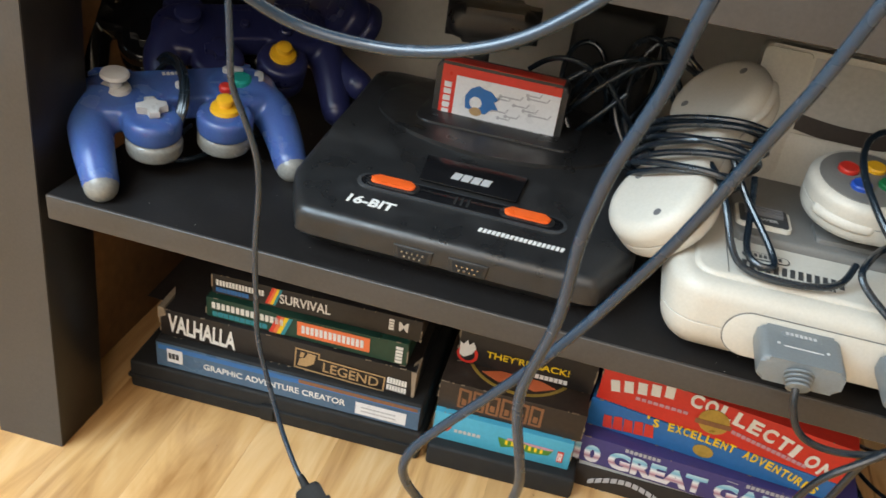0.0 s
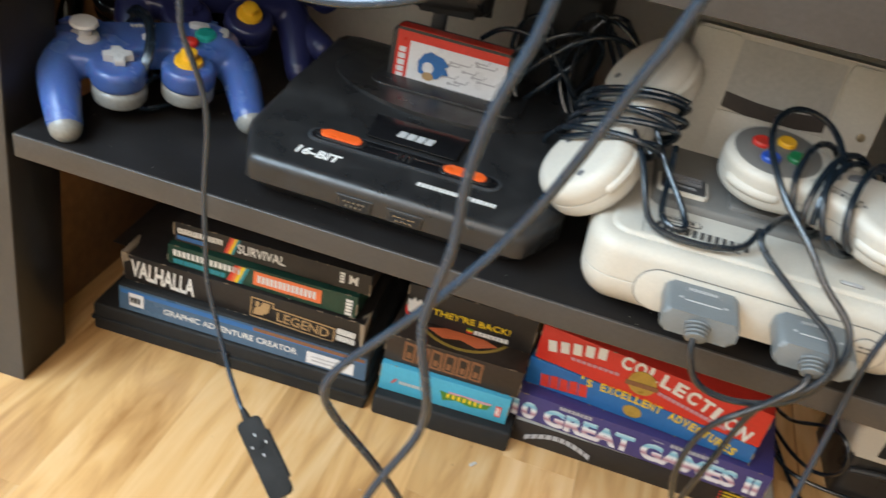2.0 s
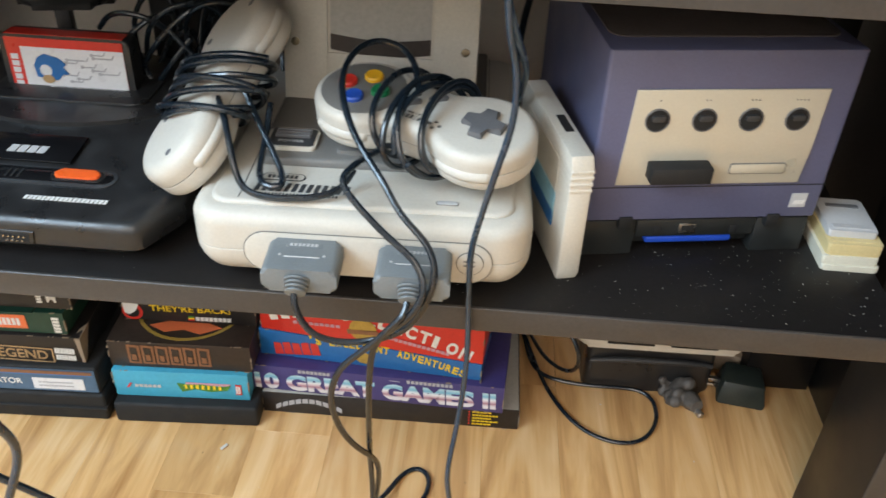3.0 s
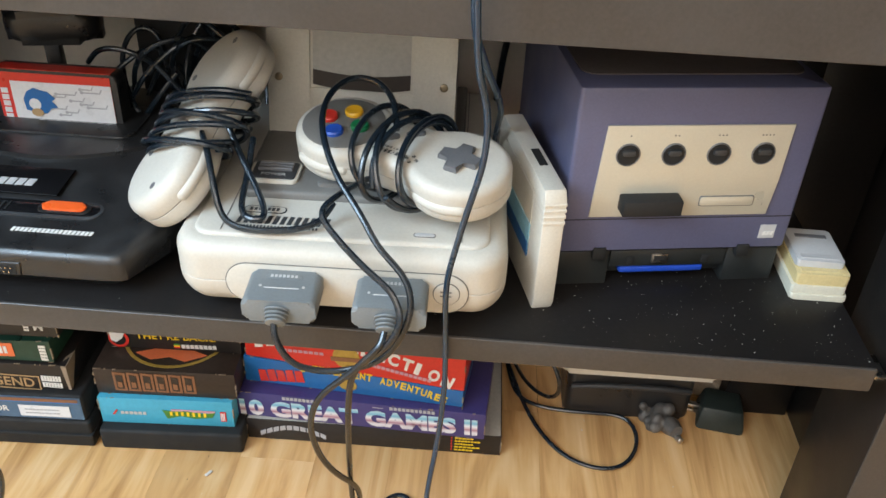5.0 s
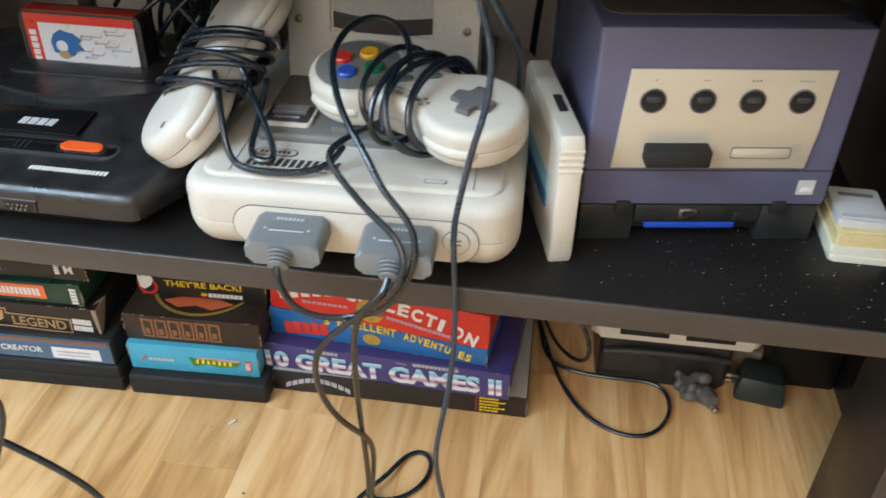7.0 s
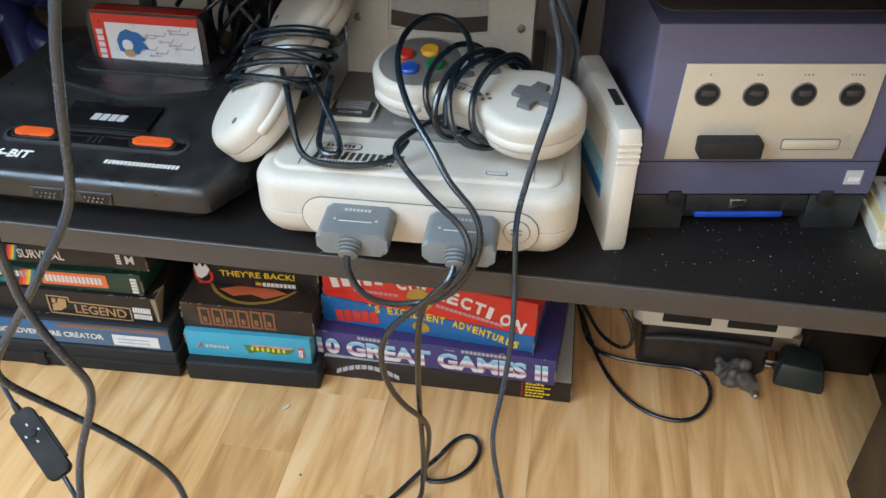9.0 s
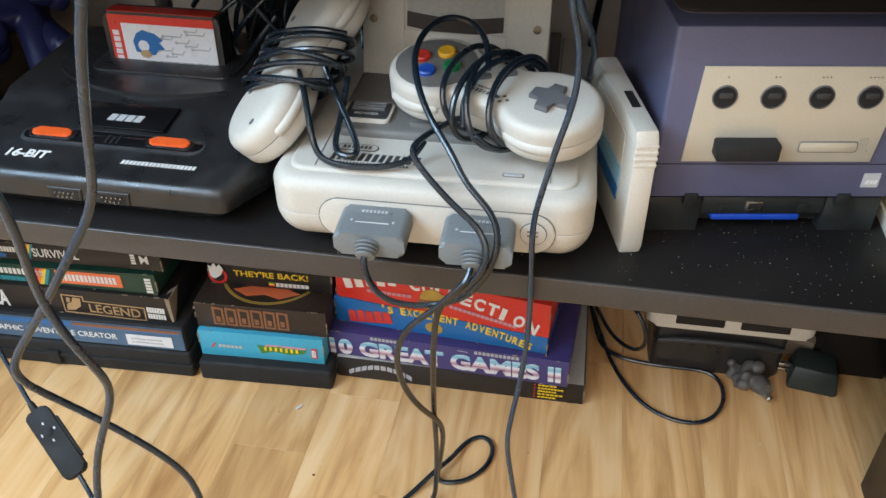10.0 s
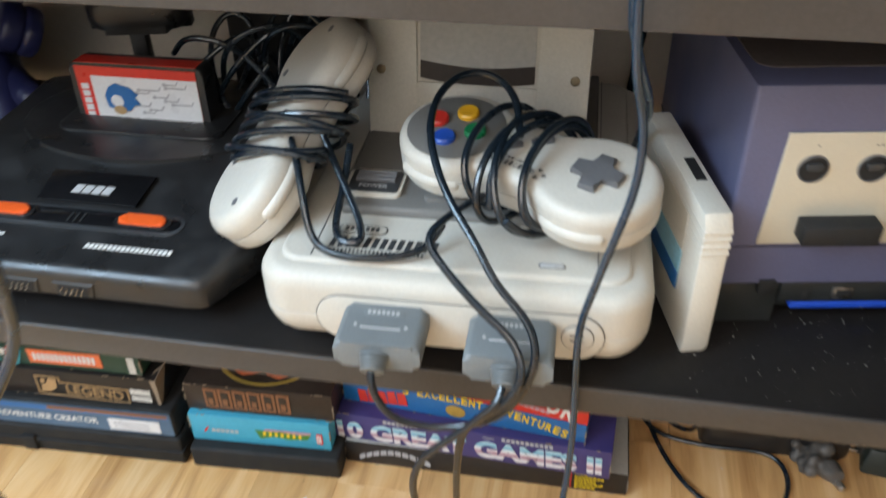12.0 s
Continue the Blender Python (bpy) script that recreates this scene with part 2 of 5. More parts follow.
def bx(x0, x1, y0, y1, z0, z1, bev=0.001, seg=2):
    bm = bmesh.new()
    bmesh.ops.create_cube(bm, size=1.0)
    bmesh.ops.scale(bm, vec=(x1 - x0, y1 - y0, z1 - z0), verts=bm.verts)
    bmesh.ops.translate(bm, vec=((x0 + x1) / 2, (y0 + y1) / 2, (z0 + z1) / 2), verts=bm.verts)
    if bev > 0:
        bmesh.ops.bevel(bm, geom=list(bm.edges), offset=bev, segments=seg, affect="EDGES", profile=0.5)
    return bm


def hexa(corners, bev=0.001):
    """A box from eight corners: bottom four then top four, each anticlockwise from front left."""
    bm = bmesh.new()
    v = [bm.verts.new(c) for c in corners]
    for ids in ((3, 2, 1, 0), (4, 5, 6, 7), (0, 1, 5, 4), (1, 2, 6, 5), (2, 3, 7, 6), (3, 0, 4, 7)):
        bm.faces.new([v[i] for i in ids])
    if bev > 0:
        bmesh.ops.bevel(bm, geom=list(bm.edges), offset=bev, segments=2, affect="EDGES", profile=0.5)
    return bm


def prism(outline, z0, z1, bev=0.0, seg=3, m=None, both=True):
    """An outline in x, y raised from z0 to z1, its rims rounded."""
    bm = bmesh.new()
    lo = [bm.verts.new((x, y, z0)) for x, y in outline]
    hi = [bm.verts.new((x, y, z1)) for x, y in outline]
    n = len(outline)
    for i in range(n):
        bm.faces.new((lo[i], lo[(i + 1) % n], hi[(i + 1) % n], hi[i]))
    a, b = bm.faces.new(hi), bm.faces.new(list(reversed(lo)))
    if bev > 0:
        rims = list(a.edges) + (list(b.edges) if both else [])
        bmesh.ops.bevel(bm, geom=rims, offset=bev, segments=seg, affect="EDGES", profile=0.5)
    if m is not None:
        bmesh.ops.transform(bm, matrix=m, verts=bm.verts)
    return bm


def rounded(x0, x1, y0, y1, r, n=6):
    pts = []
    for cx, cy, a0 in ((x1 - r, y1 - r, 0), (x0 + r, y1 - r, 90), (x0 + r, y0 + r, 180), (x1 - r, y0 + r, 270)):
        for k in range(n + 1):
            a = radians(a0 + 90 * k / n)
            pts.append((cx + r * math.cos(a), cy + r * math.sin(a)))
    return pts


def disc(r, n=24, cx=0.0, cy=0.0, sy=1.0):
    return [(cx + r * math.cos(2 * math.pi * k / n), cy + sy * r * math.sin(2 * math.pi * k / n)) for k in range(n)]


def lathe(profile, n=20, m=None):
    """A turned shape round z from (radius, height) rows."""
    bm = bmesh.new()
    rings = []
    for r, z in profile:
        rings.append([bm.verts.new((max(r, 1e-5) * math.cos(2 * math.pi * k / n), max(r, 1e-5) * math.sin(2 * math.pi * k / n), z)) for k in range(n)])
    for a, b in zip(rings, rings[1:]):
        for k in range(n):
            bm.faces.new((a[k], a[(k + 1) % n], b[(k + 1) % n], b[k]))
    bm.faces.new(list(reversed(rings[0])))
    bm.faces.new(rings[-1])
    if m is not None:
        bmesh.ops.transform(bm, matrix=m, verts=bm.verts)
    return bm


def ball(r, scale, m, seg=20):
    bm = bmesh.new()
    bmesh.ops.create_uvsphere(bm, u_segments=seg, v_segments=seg // 2 + 2, radius=r)
    bmesh.ops.scale(bm, vec=scale, verts=bm.verts)
    bmesh.ops.transform(bm, matrix=m, verts=bm.verts)
    return bm


def joined(*bms):
    out = bmesh.new()
    for b in bms:
        me = bpy.data.meshes.new("tmp")
        b.to_mesh(me)
        b.free()
        out.from_mesh(me)
        bpy.data.meshes.remove(me)
    return out


def spline(pts, steps=8, ease=0):
    p = [Vector(q) for q in pts]
    p = [2 * p[0] - p[1]] + p + [2 * p[-1] - p[-2]]
    out = []
    for i in range(1, len(p) - 2):
        for k in range(steps):
            t = k / steps
            a, b, c, d = p[i - 1:i + 3]
            out.append(0.5 * ((2 * b) + (c - a) * t + (2 * a - 5 * b + 4 * c - d) * t * t + (3 * b - a - 3 * c + d) * t ** 3))
    out.append(p[-2])
    for _ in range(ease):
        out = [out[0]] + [(a + 2 * b + c) / 4 for a, b, c in zip(out, out[1:], out[2:])] + [out[-1]]
    return out


def tube(pts, r, seg=10, steps=8, taper=None, ease=0):
    """A round cord along a smooth line through pts."""
    line = spline(pts, steps, ease)
    bm = bmesh.new()
    up, rings = Vector((0.31, 0.2, 0.93)), []
    for i, q in enumerate(line):
        way = (line[min(i + 1, len(line) - 1)] - line[max(i - 1, 0)]).normalized()
        side = way.cross(up)
        if side.length < 1e-4:
            side = way.cross(Vector((1, 0, 0)))
        side.normalize()
        up = side.cross(way).normalized()
        rad = r if taper is None else r * (taper[0] + (taper[1] - taper[0]) * i / (len(line) - 1))
        rings.append([bm.verts.new(q + rad * (math.cos(2 * math.pi * k / seg) * side + math.sin(2 * math.pi * k / seg) * up)) for k in range(seg)])
    for a, b in zip(rings, rings[1:]):
        for k in range(seg):
            bm.faces.new((a[k], a[(k + 1) % seg], b[(k + 1) % seg], b[k]))
    bm.faces.new(list(reversed(rings[0])))
    bm.faces.new(rings[-1])
    return bm


FRONT = Matrix(((1, 0, 0, 0), (0, 0, -1, 0), (0, 1, 0, 0), (0, 0, 0, 1)))  # x stays, y turns up, z turns to the viewer


def words(body, width, height, mat, parent, m, name="lettering", thick=0.0003, shear=0.0, bold=0.0):
    """Raised lettering fitted to a width and height, lower left at the pose's origin, in its x, y plane."""
    cu = bpy.data.curves.new("words", "FONT")
    cu.body, cu.shear, cu.offset, cu.resolution_u = body, shear, bold, 3
    ob = bpy.data.objects.new("words", cu)
    scene.collection.objects.link(ob)
    me = bpy.data.meshes.new_from_object(ob.evaluated_get(bpy.context.evaluated_depsgraph_get()))
    bpy.data.objects.remove(ob)
    bm = bmesh.new()
    bm.from_mesh(me)
    bpy.data.meshes.remove(me)
    xs, ys = [v.co.x for v in bm.verts], [v.co.y for v in bm.verts]
    lx, hx, ly, hy = min(xs), max(xs), min(ys), max(ys)
    for v in bm.verts:
        v.co = Vector(((v.co.x - lx) / (hx - lx) * width, (v.co.y - ly) / (hy - ly) * height, 0))
    r = bmesh.ops.extrude_face_region(bm, geom=list(bm.faces))
    bmesh.ops.translate(bm, vec=(0, 0, thick), verts=[g for g in r["geom"] if isinstance(g, bmesh.types.BMVert)])
    return part(name, bm, mat, parent, m=m)


def bars(n, width, height, mat, parent, m, name="lettering_bar", gap=0.25, thick=0.0003, slant=0.0):
    """A row of n plain upright bars that stand in for lettering, on one shared mesh."""
    step = width / n
    w = step * (1 - gap)
    first = part(name, prism([(0, 0), (w, 0), (w + slant * height, height), (slant * height, height)], 0, thick), mat, parent, m=m)
    for i in range(1, n):
        ob = new(name, first.data)
        ob.parent = parent
        ob.matrix_basis = m @ Matrix.Translation((i * step, 0, 0))
    return first


def patch(outline, mat, parent, m, name="print", thick=0.0003, label=""):
    return part(name, prism(outline, 0, thick), mat, parent, label, m)


def rect(x0, x1, y0, y1):
    return [(x0, y0), (x1, y0), (x1, y1), (x0, y1)]


def face(x, y, z, lift=0.0004):
    """The pose of print on an upright front at depth y, its origin at x, z."""
    return Matrix.Translation((x, y - lift, z)) @ FRONT


def pillow(outline, z0, z1, r, steps=5, lower=None):
    """An outline raised from z0 to z1 with well rounded rims, drawn in along its own normals."""
    n = len(outline)
    nor = []
    for i in range(n):
        dx, dy = outline[(i + 1) % n][0] - outline[i - 1][0], outline[(i + 1) % n][1] - outline[i - 1][1]
        d = math.hypot(dx, dy) or 1.0
        nor.append((-dy / d, dx / d))
    rows = []
    low = r if lower is None else lower
    for k in range(steps + 1):
        a = math.pi / 2 * k / steps
        rows.append((low * (1 - math.sin(a)), z0 + low * (1 - math.cos(a))))
    for k in range(steps, -1, -1):
        a = math.pi / 2 * k / steps
        rows.append((r * (1 - math.sin(a)), z1 - r * (1 - math.cos(a))))
    bm = bmesh.new()
    rings = [[bm.verts.new((x + d * u, y + d * v, z)) for (x, y), (u, v) in zip(outline, nor)] for d, z in rows]
    for a, b in zip(rings, rings[1:]):
        for i in range(n):
            bm.faces.new((a[i], a[(i + 1) % n], b[(i + 1) % n], b[i]))
    bm.faces.new(list(reversed(rings[0])))
    bm.faces.new(rings[-1])
    return bm


def axes(origin, x, y):
    """A pose from its origin, its x way and a hint for its y way."""
    x = Vector(x).normalized()
    z = x.cross(Vector(y)).normalized()
    y = z.cross(x)
    return Matrix(((x.x, y.x, z.x, origin[0]), (x.y, y.y, z.y, origin[1]), (x.z, y.z, z.z, origin[2]), (0, 0, 0, 1)))


# ---- room ----
SHELF, FLOOR = 0.241, 0.0
WALLY = 0.33
floor = tagged(part("floor", bx(-0.95, 2.6, -1.7, 0.43, -0.06, -0.004, 0), OAK), "warm oak strip laminate floor with fine dust", "floor", kind="structure")
tagged(part("wall_north", bx(-0.95, 2.6, WALLY, WALLY + 0.1, -0.004, 2.4, 0), WALL), "pale painted plaster wall behind the stand", "wall", kind="structure")
tagged(part("wall_east", bx(2.5, 2.6, -1.7, WALLY, -0.004, 2.4, 0), WALL), "pale painted plaster wall", "wall", kind="structure")
west = joined(bx(-0.95, -0.85, -1.7, -1.4, -0.004, 2.4, 0), bx(-0.95, -0.85, -0.3, 0.02, -0.004, 2.4, 0), bx(-0.95, -0.85, -1.4, -0.3, -0.004, 0.7, 0), bx(-0.95, -0.85, -1.4, -0.3, 1.75, 2.4, 0))
tagged(part("wall_west", west, WALL), "pale painted plaster wall", "wall", kind="structure")
tagged(part("wall_recess", bx(-0.95, -0.21, 0.02, WALLY, -0.004, 2.4, 0.002), WALL), "pale painted wall beside the stand", "wall", kind="structure")
south = joined(bx(-0.85, -0.60, -1.7, -1.6, -0.004, 2.4, 0), bx(1.1, 2.5, -1.7, -1.6, -0.004, 2.4, 0), bx(-0.60, 1.1, -1.7, -1.6, -0.004, 0.30, 0), bx(-0.60, 1.1, -1.7, -1.6, 2.2, 2.4, 0))
tagged(part("wall_south", south, WALL), "pale painted wall, unseen, with an opening added behind the fill lamp", "wall", kind="structure")
tagged(part("ceiling", bx(-0.95, 2.6, -1.7, 0.43, 2.4, 2.5, 0), CEIL), "white painted ceiling", "ceiling", kind="structure")
tagged(part("baseboard", bx(-0.20, 1.6, WALLY - 0.014, WALLY, 0.0, 0.09, 0.002), WALL), "pale painted baseboard along the wall", "baseboard", kind="structure")

# ---- television stand ----
stand = thing("tv_stand", pose(0, 0, 0), "black-brown foil television stand with one open shelf", "tv stand")
part("shelf_board", bx(-0.078, 0.737, 0.0, 0.30, 0.223, SHELF, 0.0009), BLACKWOOD, stand, "black-brown shelf board speckled with dust")
part("top_board", bx(-0.14, 0.815, 0.0, 0.31, 0.428, 0.478, 0.0012), BLACKWOOD, stand)
part("post", hexa(((-0.156, 0.003, 0), (-0.100, 0.005, 0), (-0.100, 0.058, 0), (-0.156, 0.058, 0), (-0.131, 0.002, 0.428), (-0.075, 0.002, 0.428), (-0.075, 0.058, 0.428), (-0.131, 0.058, 0.428)), 0.0012), BLACKWOOD, stand)
part("post", bx(0.753, 0.815, 0.001, 0.079, 0, 0.428, 0.0012), BLACKWOOD, stand)
part("post", bx(0.738, 0.80, 0.208, 0.288, 0, 0.428, 0.0012), BLACKWOOD, stand)
part("side_panel", bx(-0.146, -0.135, 0.062, 0.31, 0.0, 0.428, 0.001), BROWNWOOD, stand, "brown wooden side panel")
part("edge_band", bx(-0.0778, 0.7368, -0.0014, 0.0012, 0.2232, 0.2410, 0.0010, 3), EDGEWOOD, stand, "lighter brown edge band")
part("edge_band", bx(-0.1398, 0.8148, -0.0008, 0.0002, 0.4282, 0.4778, 0.0003, 1), EDGEWOOD, stand, "lighter brown edge band")
part("edge_band", bx(0.7535, 0.8145, 0.0, 0.0012, 0.0003, 0.4275, 0.0003, 1), EDGEWOOD, stand, "lighter brown edge band")
part("edge_band", hexa(((-0.1555, 0.002, 0.0003), (-0.1005, 0.004, 0.0003), (-0.1005, 0.0055, 0.0003), (-0.1555, 0.0035, 0.0003), (-0.1305, 0.001, 0.4275), (-0.0755, 0.001, 0.4275), (-0.0755, 0.0025, 0.4275), (-0.1305, 0.0025, 0.4275)), 0), EDGEWOOD, stand, "lighter brown edge band")
# added dark panel that shuts out light from the open right side
part("side_panel", bx(0.8025, 0.8125, 0.0795, 0.31, 0.0, 0.428, 0.001), BLACKWOOD, stand)
part("bracket", bx(0.737, 0.7525, 0.012, 0.034, 0.221, 0.2245, 0.0008), STEEL, stand, "small steel shelf bracket")
part("bracket", bx(-0.074, -0.058, 0.004, 0.02, 0.2205, 0.2228, 0.0008), STEEL, stand, "small steel shelf bracket")


# ---- 16-bit black console ----
def black_console():
    c = thing("game_console", pose(0.1815, 0.012, SHELF), "black plastic 16-bit game console with orange buttons on the shelf", "game console")
    half = [(0.0, 0.0), (0.084, 0.0), (0.0905, 0.0008), (0.0945, 0.0030), (0.1090, 0.0330), (0.1110, 0.0400), (0.1110, 0.1900), (0.1085, 0.1990), (0.1000, 0.2090), (0.0930, 0.2110), (0.0, 0.2110)]

    def top(y):
        rows = ((-0.001, 0.0300), (0.011, 0.0312), (0.034, 0.0352), (0.050, 0.0372), (0.078, 0.0425), (0.088, 0.0470), (0.196, 0.0500), (0.212, 0.0460))
        for (ya, za), (yb, zb) in zip(rows, rows[1:]):
            if y <= yb:
                return za + (zb - za) * (y - ya) / (yb - ya)
        return rows[-1][1]

    def shrunk(d, f):
        """The outline drawn in by d, at heights given by f(y), left half then right half mirrored, front to back."""
        pts = []
        for x, y in half:
            k = 1 - d / 0.111
            y = 0.1055 + (y - 0.1055) * (1 - d / 0.1055)
            pts.append((x * k, y, f(y)))
        return pts

    levels = [shrunk(0.0140, lambda y: 0.0), shrunk(0.0128, lambda y: 0.0012), shrunk(0.0016, lambda y: 0.0118), shrunk(0.0006, lambda y: 0.0122), shrunk(0.0, lambda y: 0.0130),
              shrunk(0.0, lambda y: top(y) - 0.0062), shrunk(0.0007, lambda y: top(y) - 0.0036), shrunk(0.0021, lambda y: top(y) - 0.0014), shrunk(0.0042, lambda y: top(y) - 0.0003), shrunk(0.0065, top)]
    bm = bmesh.new()
    n = len(half)
    rings = []
    for row in levels:
        right = [bm.verts.new(p) for p in row]
        left = [right[0]] + [bm.verts.new((-x, y, z)) for x, y, z in row[1:-1]] + [right[-1]]
        rings.append((right, left))
    for (ra, la), (rb, lb) in zip(rings, rings[1:]):
        for i in range(n - 1):
            bm.faces.new((ra[i], ra[i + 1], rb[i + 1], rb[i]))
            bm.faces.new((la[i + 1], la[i], lb[i], lb[i + 1]))
    for right, left in (rings[0], rings[-1]):
        lx = right[1:-1]
        bm.faces.new((right[0], right[1], left[1]))
        for i in range(1, n - 2):
            a, b, c2, d2 = left[i], right[i], right[i + 1], left[i + 1]
            prev = [a, b]
            if i == 5 and right is rings[-1][0]:
                for y in (0.050, 0.064, 0.078, 0.088):
                    row = [bm.verts.new((-lx[4].co.x, y, top(y))), bm.verts.new((lx[4].co.x, y, top(y)))]
                    bm.faces.new((prev[0], prev[1], row[1], row[0]))
                    prev = row
            bm.faces.new((prev[0], prev[1], c2, d2))
        bm.faces.new((left[n - 2], right[n - 2], right[n - 1]))
    part("body", bm, SHINYBLACK, c)
    part("dome", prism(disc(0.092, 48, 0, 0.150, 0.68), 0.044, 0.0500, 0.0030, 3), SHINYBLACK, c, "raised round cartridge deck")
    part("slot_collar", prism(rounded(-0.058, 0.058, 0.118, 0.172, 0.012), 0.048, 0.0515, 0.0012, 2), SHINYBLACK, c)
    slope = pose(0, 0.034, 0.0357, 3.6)
    part("strip_rim", prism(rounded(-0.0690, 0.0670, -0.001, 0.017, 0.0088), -0.001, 0.0006, 0.0005, 2, slope), DARKGREY, c)
    part("recess", prism(rounded(-0.0665, 0.0645, 0.001, 0.015, 0.0070), -0.001, 0.0010, 0.0005, 2, slope), GLOSSBLACK, c, "glossy button strip")
    for x in (-0.0455, 0.0415):
        part("button_rim", prism(rounded(x - 0.0175, x + 0.0175, 0.0022, 0.0138, 0.0055), 0.0, 0.0018, 0.0006, 2, slope), SHINYBLACK, c)
        part("button", prism(rounded(x - 0.0145, x + 0.0145, 0.004, 0.0125, 0.0038), 0.0, 0.0036, 0.0014, 3, slope), ORANGE, c, "orange push button")
    for x in (-0.004, 0.0, 0.004):
        part("grille_slit", prism(rect(x - 0.0007, x + 0.0007, 0.003, 0.012), 0.0, 0.0014, 0, 2, slope), MATBLACK, c)
    part("badge", prism([(-0.032, 0.019), (0.032, 0.019), (0.034, 0.046), (-0.034, 0.046)], 0.0004, 0.0016, 0.0004, 2, pose(0, 0.034, 0.0357, 10)), GLOSSBLACK, c, "glossy badge plate")
    bars(4, 0.026, 0.0070, LIGHTGREY, c, pose(-0.013, 0.034, 0.0357, 10) @ pose(0, 0.026, 0.0018), "badge_mark", 0.16, slant=0.2)
    words("16-BIT", 0.0310, 0.0080, WHITE, c, pose(-0.0675, 0.0165, 0.0326, 10), "lettering", 0.0003, 0.12, 0.03)
    bars(19, 0.053, 0.0036, WHITE, c, pose(0.0160, 0.0185, 0.0331, 10), "name_bar", 0.3, slant=0.2)
    for x in (-0.0172, 0.0168):
        p = part("controller_port", prism([(x - 0.0112, 0.0128), (x + 0.0112, 0.0128), (x + 0.0124, 0.0224), (x - 0.0124, 0.0224)], -0.001, 0.0010, 0.0006, 2, FRONT), SHINYBLACK, c)
        part("socket", prism([(x - 0.0086, 0.0142), (x + 0.0086, 0.0142), (x + 0.0098, 0.0210), (x - 0.0098, 0.0210)], 0.0009, 0.0013, 0, 2, FRONT), MATBLACK, p)
        for k in range(9):
            px, pz = (x - 0.0064 + 0.0032 * k, 0.0191) if k < 5 else (x - 0.0048 + 0.0032 * (k - 5), 0.0161)
            part("pin", prism(disc(0.00055, 8, px, pz), 0.0012, 0.0026, 0, 2, FRONT), STEEL, p)
    return c


black_console()


def black_cart():
    m = pose(0.1785, 0.1605, SHELF + 0.0435, -2)
    c = thing("game_cartridge", m, "black cartridge with red and white label in the black console", "cartridge")
    part("shell", prism(rounded(-0.0470, 0.0470, 0.0, 0.0545, 0.005), 0, 0.017, 0.0020, 3, Matrix.Translation((0, 0.0085, -0.01)) @ FRONT), SHINYBLACK, c)
    patch(rect(-0.0425, 0.0425, 0.0105, 0.0525), RED, c, face(0, -0.0085, -0.01), "label", 0.0004, "red printed label")
    part("label_top", bx(-0.0425, 0.0425, -0.0080, 0.004, 0.0440, 0.0449, 0), RED, c)
    patch(rect(-0.0320, 0.0425, 0.0105, 0.0462), LABELWHITE, c, face(0, -0.0085, -0.01, 0.0009), "label_panel", 0.0003, "white label panel")
    h2 = face(0, -0.0085, -0.01, 0.0013)
    bars(6, 0.0300, 0.0052, LABELWHITE, c, face(-0.0348, -0.0085, 0.0015, 0.0009) @ pose(0, 0, 0, 0, 0, 90), "side_bar", 0.22)
    k = random.Random(4)
    for i in range(10):
        x, y = k.uniform(-0.006, 0.026), 0.0215 + 0.0023 * i
        x2 = min(0.0405, x + k.uniform(0.006, 0.014))
        patch(rect(x, x2, y, y + 0.0010), LABELGREY, c, h2, "trace", 0.0002)
        patch([(x2, y), (x2 + 0.0010, y), (x2 + 0.0030, y + 0.0034), (x2 + 0.0020, y + 0.0034)], LABELGREY, c, h2, "trace", 0.0002)
        patch(disc(0.0013, 10, x, y + 0.0005), LABELGREY, c, h2, "trace_pad", 0.0002)
    crest = [(-0.0230, 0.0245), (-0.0240, 0.0330), (-0.0205, 0.0390), (-0.0150, 0.0420), (-0.0110, 0.0405), (-0.0055, 0.0395), (0.0000, 0.0345), (-0.0030, 0.0325), (0.0008, 0.0275), (-0.0040, 0.0270), (-0.0080, 0.0225), (-0.0160, 0.0230)]
    patch(crest, PRINTBLUE, c, face(0, -0.0085, -0.01, 0.0017), "blue_shape", 0.0003)
    patch(disc(0.0044, 16, -0.0158, 0.0295, 1.0), LABELWHITE, c, face(0, -0.0085, -0.01, 0.0020), "white_shape", 0.0002)
    patch(disc(0.0045, 14, -0.0150, 0.0232, 0.7), TAN, c, face(0, -0.0085, -0.01, 0.0022), "tan_shape", 0.0003)
    patch([(-0.0200, 0.0105), (0.0425, 0.0105), (0.0425, 0.0165), (-0.0150, 0.0150)], DARKGREY, c, face(0, -0.0085, -0.01, 0.0017), "label_foot", 0.0003)
    bars(9, 0.0560, 0.0056, LABELWHITE, c, face(-0.0165, -0.0085, 0.0022, 0.0024), "title_bar", 0.2, slant=0.25)


black_cart()


